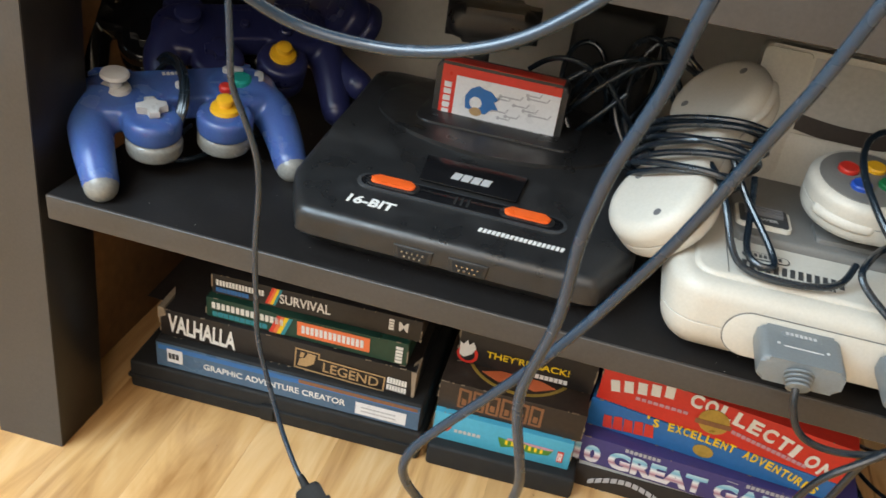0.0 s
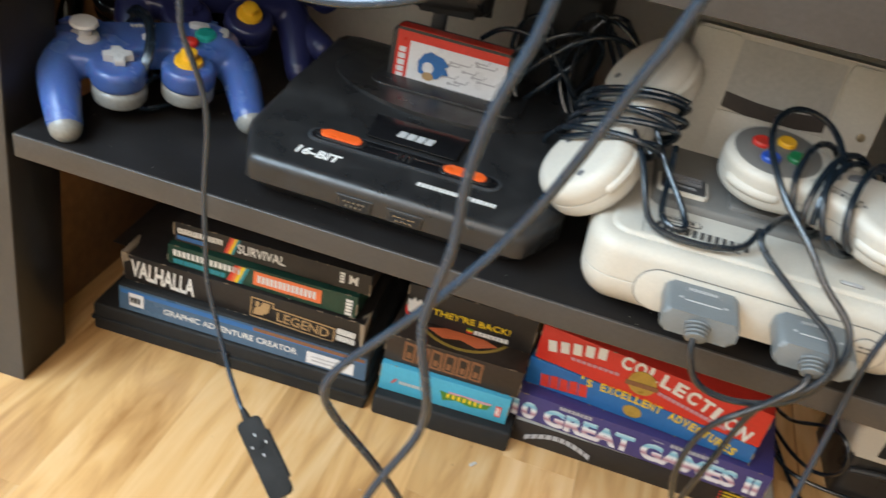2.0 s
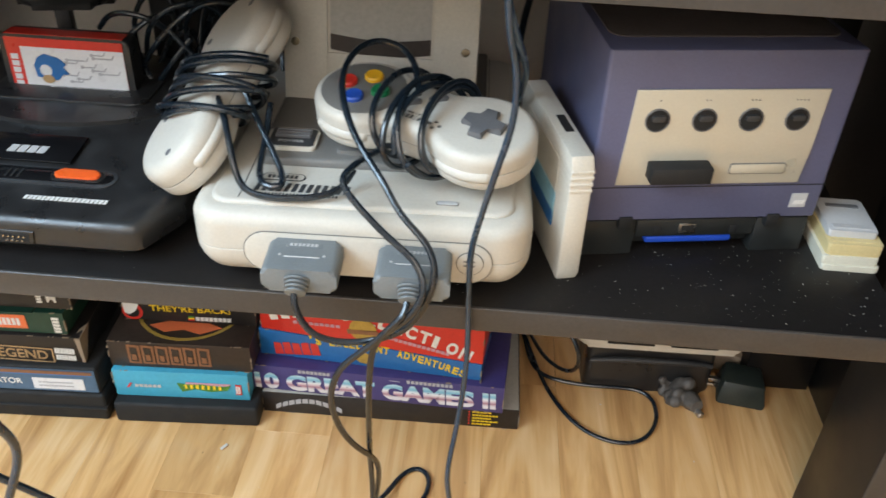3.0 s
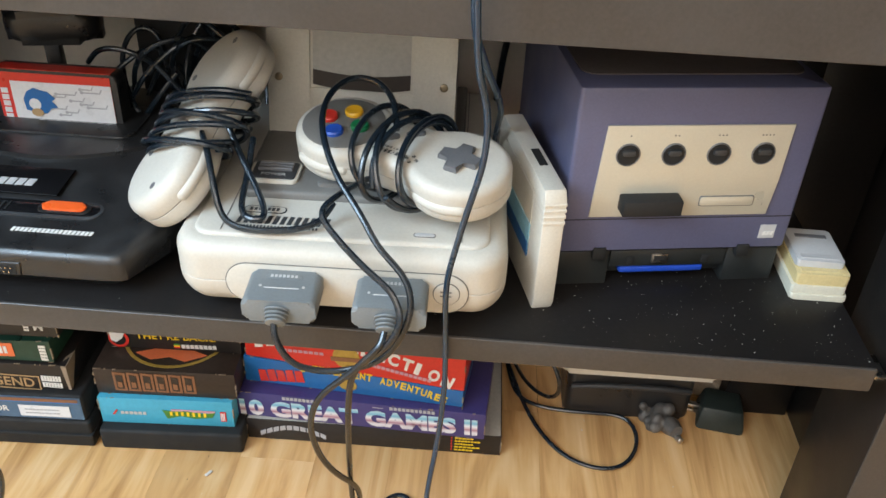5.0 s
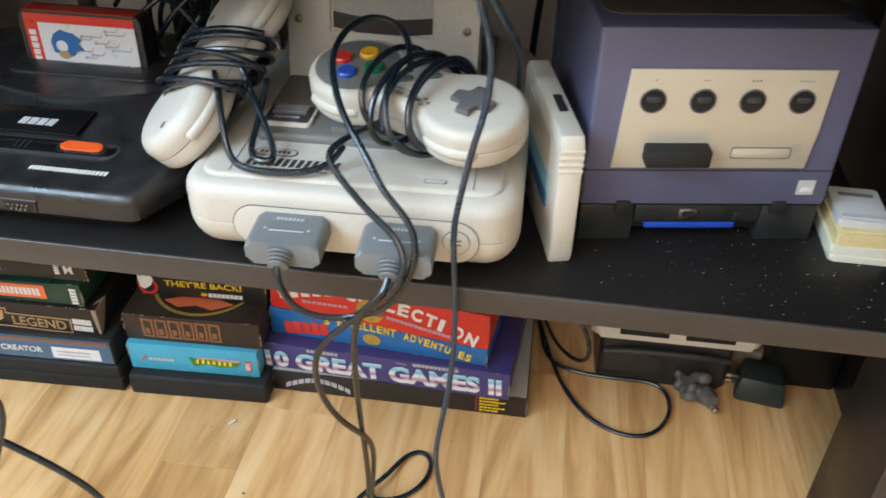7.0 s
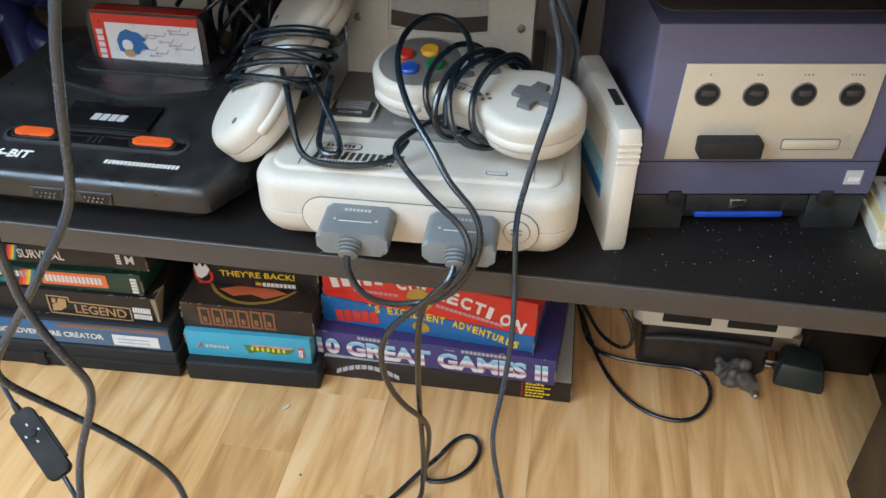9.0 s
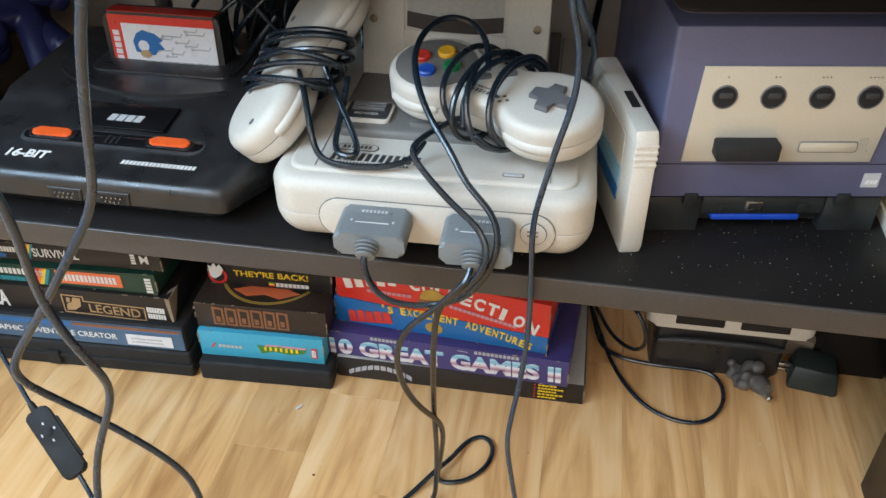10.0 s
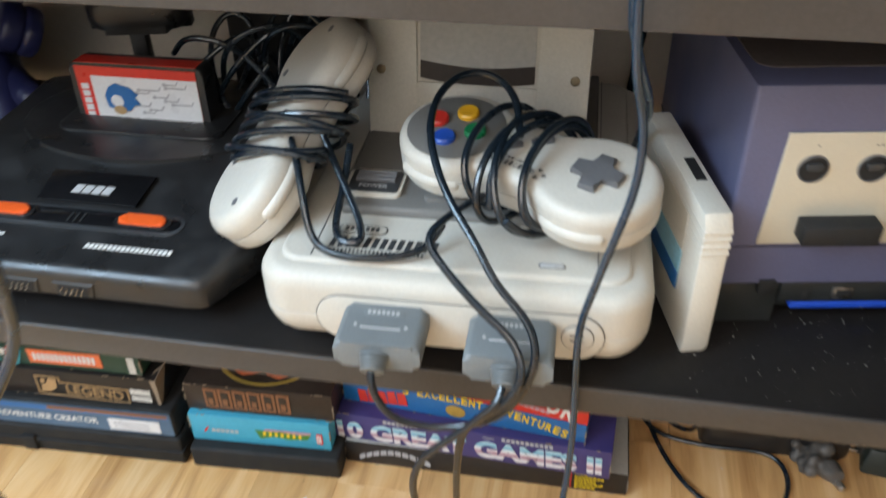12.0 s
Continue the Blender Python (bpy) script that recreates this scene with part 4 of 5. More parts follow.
# ---- blue and indigo controllers ----
def winged_pad(m, shell, foot, label, plain=False, stick=True):
    grey = shell if plain else LIGHTGREY
    c = thing("game_controller", m, label, "game controller", "winged controllers")
    lobes = joined(
        prism(disc(0.0265, 28, -0.0427, 0.018), -0.020, 0.0, 0.005, 3), prism(disc(0.0265, 28, 0.0427, 0.018), -0.020, 0.0, 0.005, 3),
        prism(disc(0.0195, 24, -0.0242, -0.0130), -0.018, -0.001, 0.004, 3), prism(disc(0.0195, 24, 0.0238, -0.0155), -0.018, -0.001, 0.004, 3),
        prism(rounded(-0.045, 0.045, 0.004, 0.042, 0.008), -0.020, -0.001, 0.005, 3),
        tube([(-0.049, 0.020, -0.012), (-0.061, 0.002, -0.015), (-0.0635, -0.022, -0.020), (-0.0630, -0.045, -0.027)], 0.0162, 18, 6, (1.05, 0.74)),
        tube([(0.049, 0.020, -0.012), (0.061, 0.002, -0.015), (0.0635, -0.022, -0.020), (0.0630, -0.045, -0.027)], 0.0162, 18, 6, (1.05, 0.74)),
        ball(0.0120, (1, 1, 1), Matrix.Translation((-0.0630, -0.0455, -0.0272))), ball(0.0120, (1, 1, 1), Matrix.Translation((0.0630, -0.0455, -0.0272))))
    body = part("shell", lobes, shell, c)
    rem = body.modifiers.new("weld", "REMESH")
    rem.mode, rem.voxel_size, rem.use_smooth_shade = "VOXEL", 0.0013, True
    sm = body.modifiers.new("soften", "SMOOTH")
    sm.iterations, sm.factor = 8, 0.6
    for s in (-1, 1):
        part("lower_shell", prism(disc(0.0190, 28, s * 0.0238, -0.0150), -0.0300, -0.0165, 0.004, 3), foot, c, "clear lower shell")
    for s in (-1, 1):
        part("grip_tip", ball(0.0112, (1, 1.0, 1.0), Matrix.Translation((s * 0.0631, -0.0486, -0.0286))), foot, c)
    stem = [(0.0105, -0.001), (0.0095, 0.0025), (0.0050, 0.0035), (0.0045, 0.0085), (0.0085, 0.0095), (0.0098, 0.0112), (0.0090, 0.0132), (0.0040, 0.0142)]
    part("control_stick", lathe(stem, 24, Matrix.Translation((-0.0427, 0.018, 0))), grey, c, "light grey thumb stick")
    part("yellow_stick", lathe([(0.0105, -0.0015), (0.0098, 0.0020), (0.0050, 0.003), (0.0044, 0.0046), (0.0062, 0.0056), (0.0060, 0.0086), (0.0035, 0.0096)], 22, Matrix.Translation((0.0238, -0.0140, 0))), YELLOW if stick else shell, c, "small thumb stick")
    a, b = 0.0034, 0.0100
    cross = [(-a, -b), (a, -b), (a, -a), (b, -a), (b, a), (a, a), (a, b), (-a, b), (-a, a), (-b, a), (-b, -a), (-a, -a)]
    part("direction_pad", prism([(x - 0.0238, y - 0.0090) for x, y in cross], -0.001, 0.0042, 0.0010, 2), grey, c, "light grey cross")
    part("button", lathe([(0.0082, -0.001), (0.0082, 0.0035), (0.0066, 0.0048)], 24, Matrix.Translation((0.0427, 0.018, 0))), shell if plain else TEAL, c, "round action button")
    part("button", lathe([(0.0050, -0.001), (0.0050, 0.0032), (0.0038, 0.0044)], 20, Matrix.Translation((0.0300, 0.0090, 0))), shell if plain else BTNRED, c, "small round button")
    part("button", prism(rounded(-0.0032, 0.0032, -0.0075, 0.0075, 0.0031), -0.001, 0.0034, 0.001, 2, pose(0.0565, 0.0200, 0, 0, 0, -15)), grey, c)
    part("button", prism(rounded(-0.0075, 0.0075, -0.0032, 0.0032, 0.0031), -0.001, 0.0034, 0.001, 2, pose(0.0405, 0.0320, 0, 0, 0, -15)), grey, c)
    part("start_button", lathe([(0.0034, -0.001), (0.0034, 0.0018), (0.0026, 0.0024)], 16, Matrix.Translation((0, 0.018, 0))), grey, c)
    bars(6, 0.018, 0.0030, grey, c, pose(-0.009, 0.0330, -0.0006), "logo_bar", 0.3, 0.0008)
    for s in (-1, 1):
        part("shoulder_trigger", prism(rounded(s * 0.0427 - 0.0145, s * 0.0427 + 0.0145, 0.040, 0.0515, 0.005), -0.018, -0.003, 0.003, 3), shell, c)
    return c


blue_pad = winged_pad(axes((-0.0265, 0.0860, 0.2865), (0.75, 0.66, 0.0), (-0.6, 0.677, 0.16)), CLEARBLUE, CLEARABS, "translucent blue winged controller leaning on the shelf")
winged_pad(axes((-0.022, 0.172, 0.3040), (0.80, 0.60, 0.0), (-0.5, 0.70, 0.40)), PADINDIGO, PADINDIGO, "dark indigo winged controller behind the blue one", True)
winged_pad(axes((0.030, 0.240, 0.345), (0.35, 0.35, 0.86), (-0.6, 0.70, 0.10)), PADINDIGO, PADINDIGO, "dark indigo winged controller propped on its side", True, False)
winged_pad(axes((-0.085, 0.175, 0.305), (0.85, 0.50, 0.0), (-0.4, 0.60, 0.65)), GLOSSBLACK, GLOSSBLACK, "glossy black controller at the back of the shelf", True, False)


BLUE = axes((-0.0265, 0.0860, 0.2865), (0.75, 0.66, 0.0), (-0.6, 0.677, 0.16)) @ Matrix.Translation((0, 0.020, -0.010))
cord("cord", wound(BLUE, -0.010, -0.007, 7, 9, 0.031, 0.0170, 0.002), 0.0019, "", parent=blue_pad)


# ---- boxed games under the shelf ----
def game_box(x0, x1, y, z0, z1, depth, yaw, card, label, worn=0.0, zr=None, clam=False):
    """A game box with its front spine at depth y; zr: heights of its right end where it sags."""
    m = pose(x0, y, z0, 0, 0, yaw)
    c = thing("game_box", m, label, "game box", "stacked game boxes")
    w, h = (x1 - x0) / math.cos(radians(yaw)), z1 - z0
    if zr:
        r0, r1 = zr[0] - z0, zr[1] - z0
        body = hexa(((0, 0, 0), (w, 0, r0), (w, depth, r0), (0, depth, 0), (0, 0, h), (w, 0, r1), (w, depth, r1), (0, depth, h)), 0.0007)
    else:
        body = bx(0, w, 0, depth, 0, h, 0.003 if clam else 0.0007, 3 if clam else 2)
    part("case" if clam else "carton", body, card, c)
    k = random.Random(int(x0 * 1000 + z0 * 7000))
    if worn:
        for _ in range(int(8 * worn)):
            s = 0.0006 + 0.0050 * k.random() ** 2.5
            x = k.uniform(0.0, w - s) if k.random() < 0.6 else k.choice((k.uniform(0, 0.012), w - s - k.uniform(0, 0.012)))
            top = k.random() < 0.6
            zz = (h if not zr else h + (zr[1] - z1) * x / w) if top else (0.0 if not zr else (zr[0] - z0) * x / w)
            t = k.uniform(0.0002, 0.0006)
            part("worn_edge", hexa(((x, -0.0003, zz - t), (x + s, -0.0003, zz - t * 0.4), (x + s, t, zz - t), (x, t, zz - t), (x, -0.0003, zz + 0.0002), (x + s, -0.0003, zz + 0.0002), (x + s, t * 2, zz + 0.0002), (x, t, zz + 0.0002)), 0), RAWCARD, c)
        for x in (0.0, w):
            for _ in range(3):
                z = k.uniform(0.1, 0.8) * h
                part("worn_edge", bx(x - 0.0006, x + 0.0005, -0.0005, 0.0012, z, z + k.uniform(0.002, 0.006), 0), RAWCARD, c)
    return c, w, h


def spine(c, x, z, tilt=0.0, lift=0.0005):
    return face(x, 0, z, lift) @ pose(0, 0, 0, 0, 0, tilt)


# left stack
c, w, h = game_box(-0.092, 0.170, 0.087, 0.0, 0.030, 0.185, 2.6, MATBLACK, "large black plastic game case at the bottom of a stack", clam=True)
part("lid_rim", bx(-0.001, w + 0.001, -0.002, 0.186, 0.0125, 0.0165, 0.0012), MATBLACK, c)
part("clasp", bx(0.122, 0.134, -0.0035, 0.001, 0.004, 0.020, 0.001), MATBLACK, c)
c, w, h = game_box(-0.068, 0.168, 0.0905, 0.0305, 0.0585, 0.165, 2.6, MATBLACK, "black game case with a steel-blue sleeve and pale lettering", clam=True)
patch(rect(0.0020, w - 0.0020, 0.0016, h - 0.0016), STEELBLUE, c, spine(c, 0, 0, 0, 0.0003), "sleeve", 0.0003, "steel-blue printed sleeve")
patch(rect(0.004, w - 0.004, 0.020, 0.0245), PRINTBLUE, c, spine(c, 0, 0, 0, 0.0008), "upper_stripe", 0.0002)
patch(rect(0.130, w - 0.004, 0.0215, 0.0250), RUST, c, spine(c, 0, 0, 0, 0.0011), "red_stripe", 0.0002)
patch(rect(0.012, 0.026, 0.008, 0.022), LABELWHITE, c, spine(c, 0, 0, 0, 0.0008), "sticker")
bars(3, 0.010, 0.006, DARKGREY, c, spine(c, 0.0135, 0.012, 0, 0.0013), "sticker_bar", 0.25)
words("GRAPHIC ADVENTURE CREATOR", 0.126, 0.0062, WHITE, c, spine(c, 0.045, 0.0088, 0, 0.0008), bold=0.01)
patch(rect(0.180, 0.2235, 0.0040, 0.0165), LABELWHITE, c, spine(c, 0, 0, 0, 0.0008), "sticker")
for z in (0.0075, 0.0115):
    bars(9, 0.030, 0.0012, LABELGREY, c, spine(c, 0.185, z, 0, 0.0013), "sticker_bar", 0.15)
c, w, h = game_box(-0.066, 0.1570, 0.0985, 0.0590, 0.0865, 0.17, 2.4, BLACKCARD, "scuffed black game box with worn corners", worn=2.4)
part("torn_corner", hexa(((-0.0012, -0.001, 0.018), (0.006, -0.001, 0.022), (0.004, 0.020, 0.0285), (-0.0012, 0.030, 0.026), (-0.0012, -0.001, 0.0295), (0.004, -0.001, 0.0295), (0.004, 0.020, 0.0297), (-0.0012, 0.030, 0.0297)), 0), RAWCARD, c)
part("open_flap", hexa(((-0.022, 0.020, 0.020), (-0.001, 0.014, 0.024), (-0.001, 0.150, 0.026), (-0.018, 0.150, 0.024), (-0.022, 0.020, 0.0208), (-0.001, 0.014, 0.0248), (-0.001, 0.150, 0.0268), (-0.018, 0.150, 0.0248)), 0), BLACKCARD, c, "open torn black flap")
words("VALHALLA", 0.0610, 0.0185, WHITE, c, spine(c, 0.0068, 0.0058, -3), bold=0.028)
words("LEGEND", 0.0480, 0.0098, TAN, c, spine(c, 0.1450, 0.0040, -2), bold=0.01)
tilted = spine(c, -0.0080, 0.0030, -2)
part("worn_edge", hexa(((w - 0.0016, -0.0007, 0.001), (w + 0.0006, -0.0007, 0.001), (w + 0.0007, 0.0030, 0.001), (w - 0.0016, 0.0012, 0.001), (w - 0.0040, -0.0007, h - 0.0005), (w + 0.0006, -0.0007, h - 0.0005), (w + 0.0007, 0.0200, h + 0.0004), (w - 0.0040, 0.0100, h + 0.0004)), 0), RAWCARD, c, "torn brown card corner")
for a in (rect(0.128, 0.206, 0.0030, 0.0042), rect(0.148, 0.206, 0.0178, 0.0190), rect(0.128, 0.1292, 0.003, 0.024), rect(0.2048, 0.206, 0.003, 0.019), rect(0.128, 0.149, 0.0228, 0.024), rect(0.148, 0.1492, 0.0178, 0.024)):
    patch(a, TAN, c, tilted, "gold_rule", 0.0003)
patch([(0.131, 0.006), (0.139, 0.007), (0.145, 0.012), (0.146, 0.021), (0.139, 0.0215), (0.137, 0.016), (0.132, 0.013)], TAN, c, tilted, "emblem")
patch([(0.132, 0.0155), (0.135, 0.0150), (0.1365, 0.0200), (0.133, 0.0210)], TAN, c, tilted, "emblem")
bars(7, 0.0170, 0.0060, WHITE, c, spine(c, 0.2000, 0.0100, -2), "maker_bar", 0.2)
bars(7, 0.0170, 0.0055, WHITE, c, spine(c, 0.2000, 0.0030, -2), "maker_bar", 0.2)
c, w, h = game_box(-0.0265, 0.1475, 0.1050, 0.0870, 0.1065, 0.15, 1.5, GREENCARD, "dark green game box with a striped flash and orange title", worn=1.2, zr=(0.0880, 0.1105))
part("loose_flap", hexa(((0.060, -0.0006, 0.0196), (0.150, -0.0006, 0.0226), (0.150, 0.060, 0.0226), (0.060, 0.060, 0.0196), (0.060, -0.0010, 0.0206), (0.150, -0.0020, 0.0242), (0.150, 0.060, 0.0232), (0.060, 0.060, 0.0202)), 0), GREENCARD, c, "bent dark green top flap")
bars(15, 0.0640, 0.0062, WHITE, c, spine(c, 0.0056, 0.0098, 0.5), "maker_bar", 0.3)
bars(10, 0.0490, 0.0046, PRINTTEAL, c, spine(c, 0.0060, 0.0022, 0.5), "series_bar", 0.15)
for i, mt in enumerate((RED, PRINTORANGE, PRINTYELLOW, PRINTTEAL)):
    patch([(0.0560 + 0.0034 * i, 0.001), (0.0594 + 0.0034 * i, 0.001), (0.0664 + 0.0034 * i, 0.0190), (0.0630 + 0.0034 * i, 0.0190)], mt, c, spine(c, 0, 0), "stripe")
patch(rect(0, 0.0620, 0, 0.0140), PRINTORANGE, c, spine(c, 0.0806, 0.0048, 1), "title_panel")
bars(14, 0.0540, 0.0075, LABELWHITE, c, spine(c, 0.0845, 0.0082, 1, 0.0009), "title_bar", 0.3)
bars(5, 0.0170, 0.0058, WHITE, c, spine(c, 0.1700, 0.0030) @ pose(0, 0, 0, 0, 0, 90), "code_bar", 0.25)
c, w, h = game_box(-0.0215, 0.1560, 0.1070, 0.1108, 0.1298, 0.15, 1.5, BLACKCARD, "black game box with a striped flash and white title", worn=1.6, zr=(0.1140, 0.1340))
bars(15, 0.0420, 0.0054, WHITE, c, spine(c, 0.0040, 0.0090, 1), "maker_bar", 0.3)
bars(9, 0.0290, 0.0042, PRINTBLUE, c, spine(c, 0.0036, 0.0028, 1), "series_bar", 0.15)
for i, mt in enumerate((RED, PRINTORANGE, PRINTYELLOW, PRINTTEAL)):
    patch([(0.0465 + 0.0022 * i, 0.0035), (0.0487 + 0.0022 * i, 0.0035), (0.0547 + 0.0022 * i, 0.0200), (0.0525 + 0.0022 * i, 0.0200)], mt, c, spine(c, 0, 0), "stripe")
words("SURVIVAL", 0.0430, 0.0092, WHITE, c, spine(c, 0.0590, 0.0068, 1.2), bold=0.01)
bars(4, 0.0110, 0.0042, WHITE, c, spine(c, 0.1548, 0.0090) @ pose(0, 0, 0, 0, 0, 90), "code_bar", 0.3)
words("M", 0.0075, 0.0085, WHITE, c, spine(c, 0.1590, 0.0100, 1.2), bold=0.01)

# middle stack
c, w, h = game_box(0.1765, 0.3005, 0.0985, 0.0, 0.0225, 0.16, 3.2, MATBLACK, "charcoal plastic game case at the bottom of a stack", clam=True)
c, w, h = game_box(0.1770, 0.2925, 0.1085, 0.0230, 0.0525, 0.15, 3.0, TURQUOISE, "bright turquoise game box with a green title", worn=0.6)
patch(rect(0.062, 0.100, 0.018, 0.0205), PRINTPINK, c, spine(c, 0, 0, -1), "banner")
patch([(0.058, 0.009), (0.070, 0.013), (0.082, 0.0105), (0.097, 0.013), (0.1, 0.019), (0.09, 0.0165), (0.076, 0.019), (0.062, 0.018), (0.054, 0.019)], PRINTGREEN, c, spine(c, 0, 0, -1, 0.0006), "title_shape", 0.0003, "green title shape")
bars(7, 0.034, 0.0045, PRINTYELLOW, c, spine(c, 0.061, 0.0125, -1, 0.0011), "title_bar", 0.55)
patch(rect(0.1045, 0.1095, 0.007, 0.0185), RED, c, spine(c, 0, 0), "red_mark")
bars(3, 0.0040, 0.0085, WHITE, c, spine(c, 0.105, 0.0085, 0, 0.0009), "mark_bar", 0.4)
bars(6, 0.023, 0.0032, LIGHTGREY, c, spine(c, 0.018, 0.0115), "maker_bar", 0.25)
patch([(0.0105, 0.0105), (0.0125, 0.0105), (0.0160, 0.016), (0.0140, 0.016)], RED, c, spine(c, 0, 0), "red_mark")
c, w, h = game_box(0.1765, 0.2965, 0.1130, 0.0535, 0.0815, 0.15, 2.4, BROWNCARD, "brown-black game box with rust lettering", worn=2.0)
for i in range(6):
    x = 0.0165 + 0.0118 * i
    patch([(x, 0.005), (x + 0.0106, 0.0046), (x + 0.0106, 0.0246), (x, 0.0254)], RUST, c, spine(c, 0, 0), "title_bar", 0.0003)
    patch([(x + 0.0022, 0.0072), (x + 0.0084, 0.0070), (x + 0.0084, 0.0222), (x + 0.0022, 0.0230)], BROWNCARD, c, spine(c, 0, 0, 0, 0.0009), "title_inset", 0.0003)
    patch([(x + 0.0034, 0.0090), (x + 0.0072, 0.0090), (x + 0.0072, 0.0150), (x + 0.0034, 0.0155)], RUST, c, spine(c, 0, 0, 0, 0.0013), "title_core", 0.0003)
oval = [(0.060 + (0.047 - 0.0030 * q) * math.cos(radians(180 + 180 * k / 20)), 0.050 + (0.046 - 0.0030 * q) * math.sin(radians(180 + 180 * k / 20))) for q in (0, 1) for k in (range(21) if q == 0 else range(20, -1, -1))]
patch(oval, GOLD, c, Matrix.Translation((0, 0, h + 0.0004)), "gold_arc", 0.0003)
patch([(0.030, 0.022), (0.045, 0.014), (0.060, 0.018), (0.075, 0.013), (0.092, 0.022), (0.078, 0.028), (0.045, 0.028)], PRINTORANGE, c, Matrix.Translation((0, 0, h + 0.0004)), "orange_shape", 0.0003)
c, w, h = game_box(0.1820, 0.2960, 0.1410, 0.0825, 0.1180, 0.12, 1.5, BLACKCARD, "black game box with a yellow slogan", worn=1.2)
words("THEY'RE BACK!", 0.0690, 0.0066, PRINTYELLOW, c, spine(c, 0.0240, 0.0112, 1), bold=0.012)
patch(disc(0.0090, 24, 0.0085, 0.0095), RED, c, spine(c, 0, 0), "red_round_mark")
patch(disc(0.0062, 20, 0.0085, 0.0095), BLACKCARD, c, spine(c, 0, 0, 0, 0.0008), "round_mark_inside")
patch([(0.002, 0.0085), (0.006, 0.0065), (0.012, 0.0110), (0.015, 0.0175), (0.012, 0.0235), (0.009, 0.0195), (0.007, 0.0245), (0.004, 0.0195), (0.001, 0.0215)], WHITE, c, spine(c, 0, 0, 0, 0.0012), "white_shape")
bars(8, 0.0310, 0.0042, WHITE, c, spine(c, 0.0625, 0.0030, 1), "maker_bar", 0.18)
for i, mt in enumerate((RED, PRINTYELLOW, PRINTGREEN)):
    patch(rect(0.0560, 0.0612, 0.0028 + 0.0017 * i, 0.0045 + 0.0017 * i), mt, c, spine(c, 0, 0), "maker_stripe")

# right stack
c, w, h = game_box(0.2995, 0.5265, 0.1255, 0.0, 0.0235, 0.165, 0.6, BLACKCARD, "black game box at the bottom of a stack", worn=0.8)
part("box_top", bx(0.001, w - 0.001, 0.001, 0.164, h - 0.0004, h + 0.0004, 0), GREYCARD, c, "bare grey card top")
words_arc = [(0.012 + 0.060 * k / 10, 0.0045 + 0.0095 * math.sin(math.pi * k / 10)) for k in range(11)]
for (xa, za), (xb, zb) in zip(words_arc, words_arc[1:]):
    patch([(xa, za), (xb - 0.0012, zb), (xb - 0.0012, zb + 0.0052), (xa, za + 0.0052)], LABELGREY, c, spine(c, 0, 0), "title_bar")
for i in range(5):
    bars(5 + (i * 3) % 4, 0.017 + 0.003 * ((i * 2) % 4), 0.0016, PRINTYELLOW, c, spine(c, 0.186, 0.0180 - 0.0036 * i), "list_bar", 0.2)
    patch(rect(0.1825, 0.1838, 0.0180 - 0.0036 * i, 0.0196 - 0.0036 * i), RED, c, spine(c, 0, 0), "list_mark")
c, w, h = game_box(0.2915, 0.5105, 0.1300, 0.0240, 0.0515, 0.15, -4, PURPLE, "deep purple compilation box with large striped lettering", worn=1.6, zr=(0.0325, 0.0620))
words("10 GREAT GAMES II", 0.2110, 0.0185, STRIPED, c, spine(c, 0.0030, 0.0015, 3.0), bold=0.05)
bars(8, 0.0290, 0.0034, LABELGREY, c, spine(c, 0.0420, 0.0248, 2.4), "heading_bar", 0.25)
bars(11, 0.0400, 0.0034, LABELGREY, c, spine(c, 0.1370, 0.0296, 2.4), "heading_bar", 0.25)
patch(rect(0.122, 0.131, 0.0300, 0.0306), LABELGREY, c, spine(c, 0, 0), "heading_rule")
c, w, h = game_box(0.2970, 0.4900, 0.1440, 0.0525, 0.0810, 0.15, -7, BOXBLUE, "bright blue game box with yellow curved title", worn=1.0, zr=(0.0632, 0.0812))
for i in range(5):
    patch([(0.0084 * i, 0), (0.0084 * i + 0.0078, 0), (0.0084 * i + 0.0072, 0.0125 + 0.0012 * (i % 2)), (0.0084 * i + 0.0006, 0.0130)], RED, c, spine(c, 0.0145, 0.0030, 9), "title_bar")
for i, ch in enumerate("'S EXCELLENT ADVENTURES"):
    if ch == " ":
        continue
    f = (i - 3) / 19
    words(ch, 0.0022 if ch == "'" else 0.0048, 0.0034 if ch == "'" else 0.0082, PRINTYELLOW, c, spine(c, 0.0638 + 0.1117 * f, (0.0290 if ch == "'" else 0.0225) + 0.0106 * f - 0.0200 * f * f, math.degrees(math.atan2(0.0106 - 0.0400 * f, 0.1117))), "lettering", 0.0003, bold=0.03)
part("round_medal", prism(disc(0.0080, 24, 0, 0, 0.75), 0, 0.0006, 0, 2, spine(c, 0.0943, 0.0150)), GOLD, c, "gold round medal print")
c, w, h = game_box(0.3000, 0.4905, 0.1435, 0.0822, 0.1180, 0.15, -7, RED, "bright red game box with white title", worn=1.0, zr=(0.0818, 0.1175))
for i in range(5):
    f = i / 4
    patch(rect(0, 0.0072, 0, 0.0112), WHITE, c, spine(c, 0.0100 + 0.0100 * i, 0.0118 + 0.0130 * f - 0.0010 * f * f, 14 - 10 * f), "title_bar")
for i, ch in enumerate("COLLECTION"):
    f = i / 9
    words(ch, 0.0045 if ch == "I" else 0.0096, 0.0132, WHITE, c, spine(c, 0.0690 + 0.1020 * f, 0.0240 - 0.0030 * f - 0.0178 * f * f, -2 - 17 * f), "lettering", 0.0003, bold=0.04)
bars(9, 0.0420, 0.0030, PRINTPINK, c, spine(c, 0.0300, 0.0118, 4), "small_bar", 0.25)
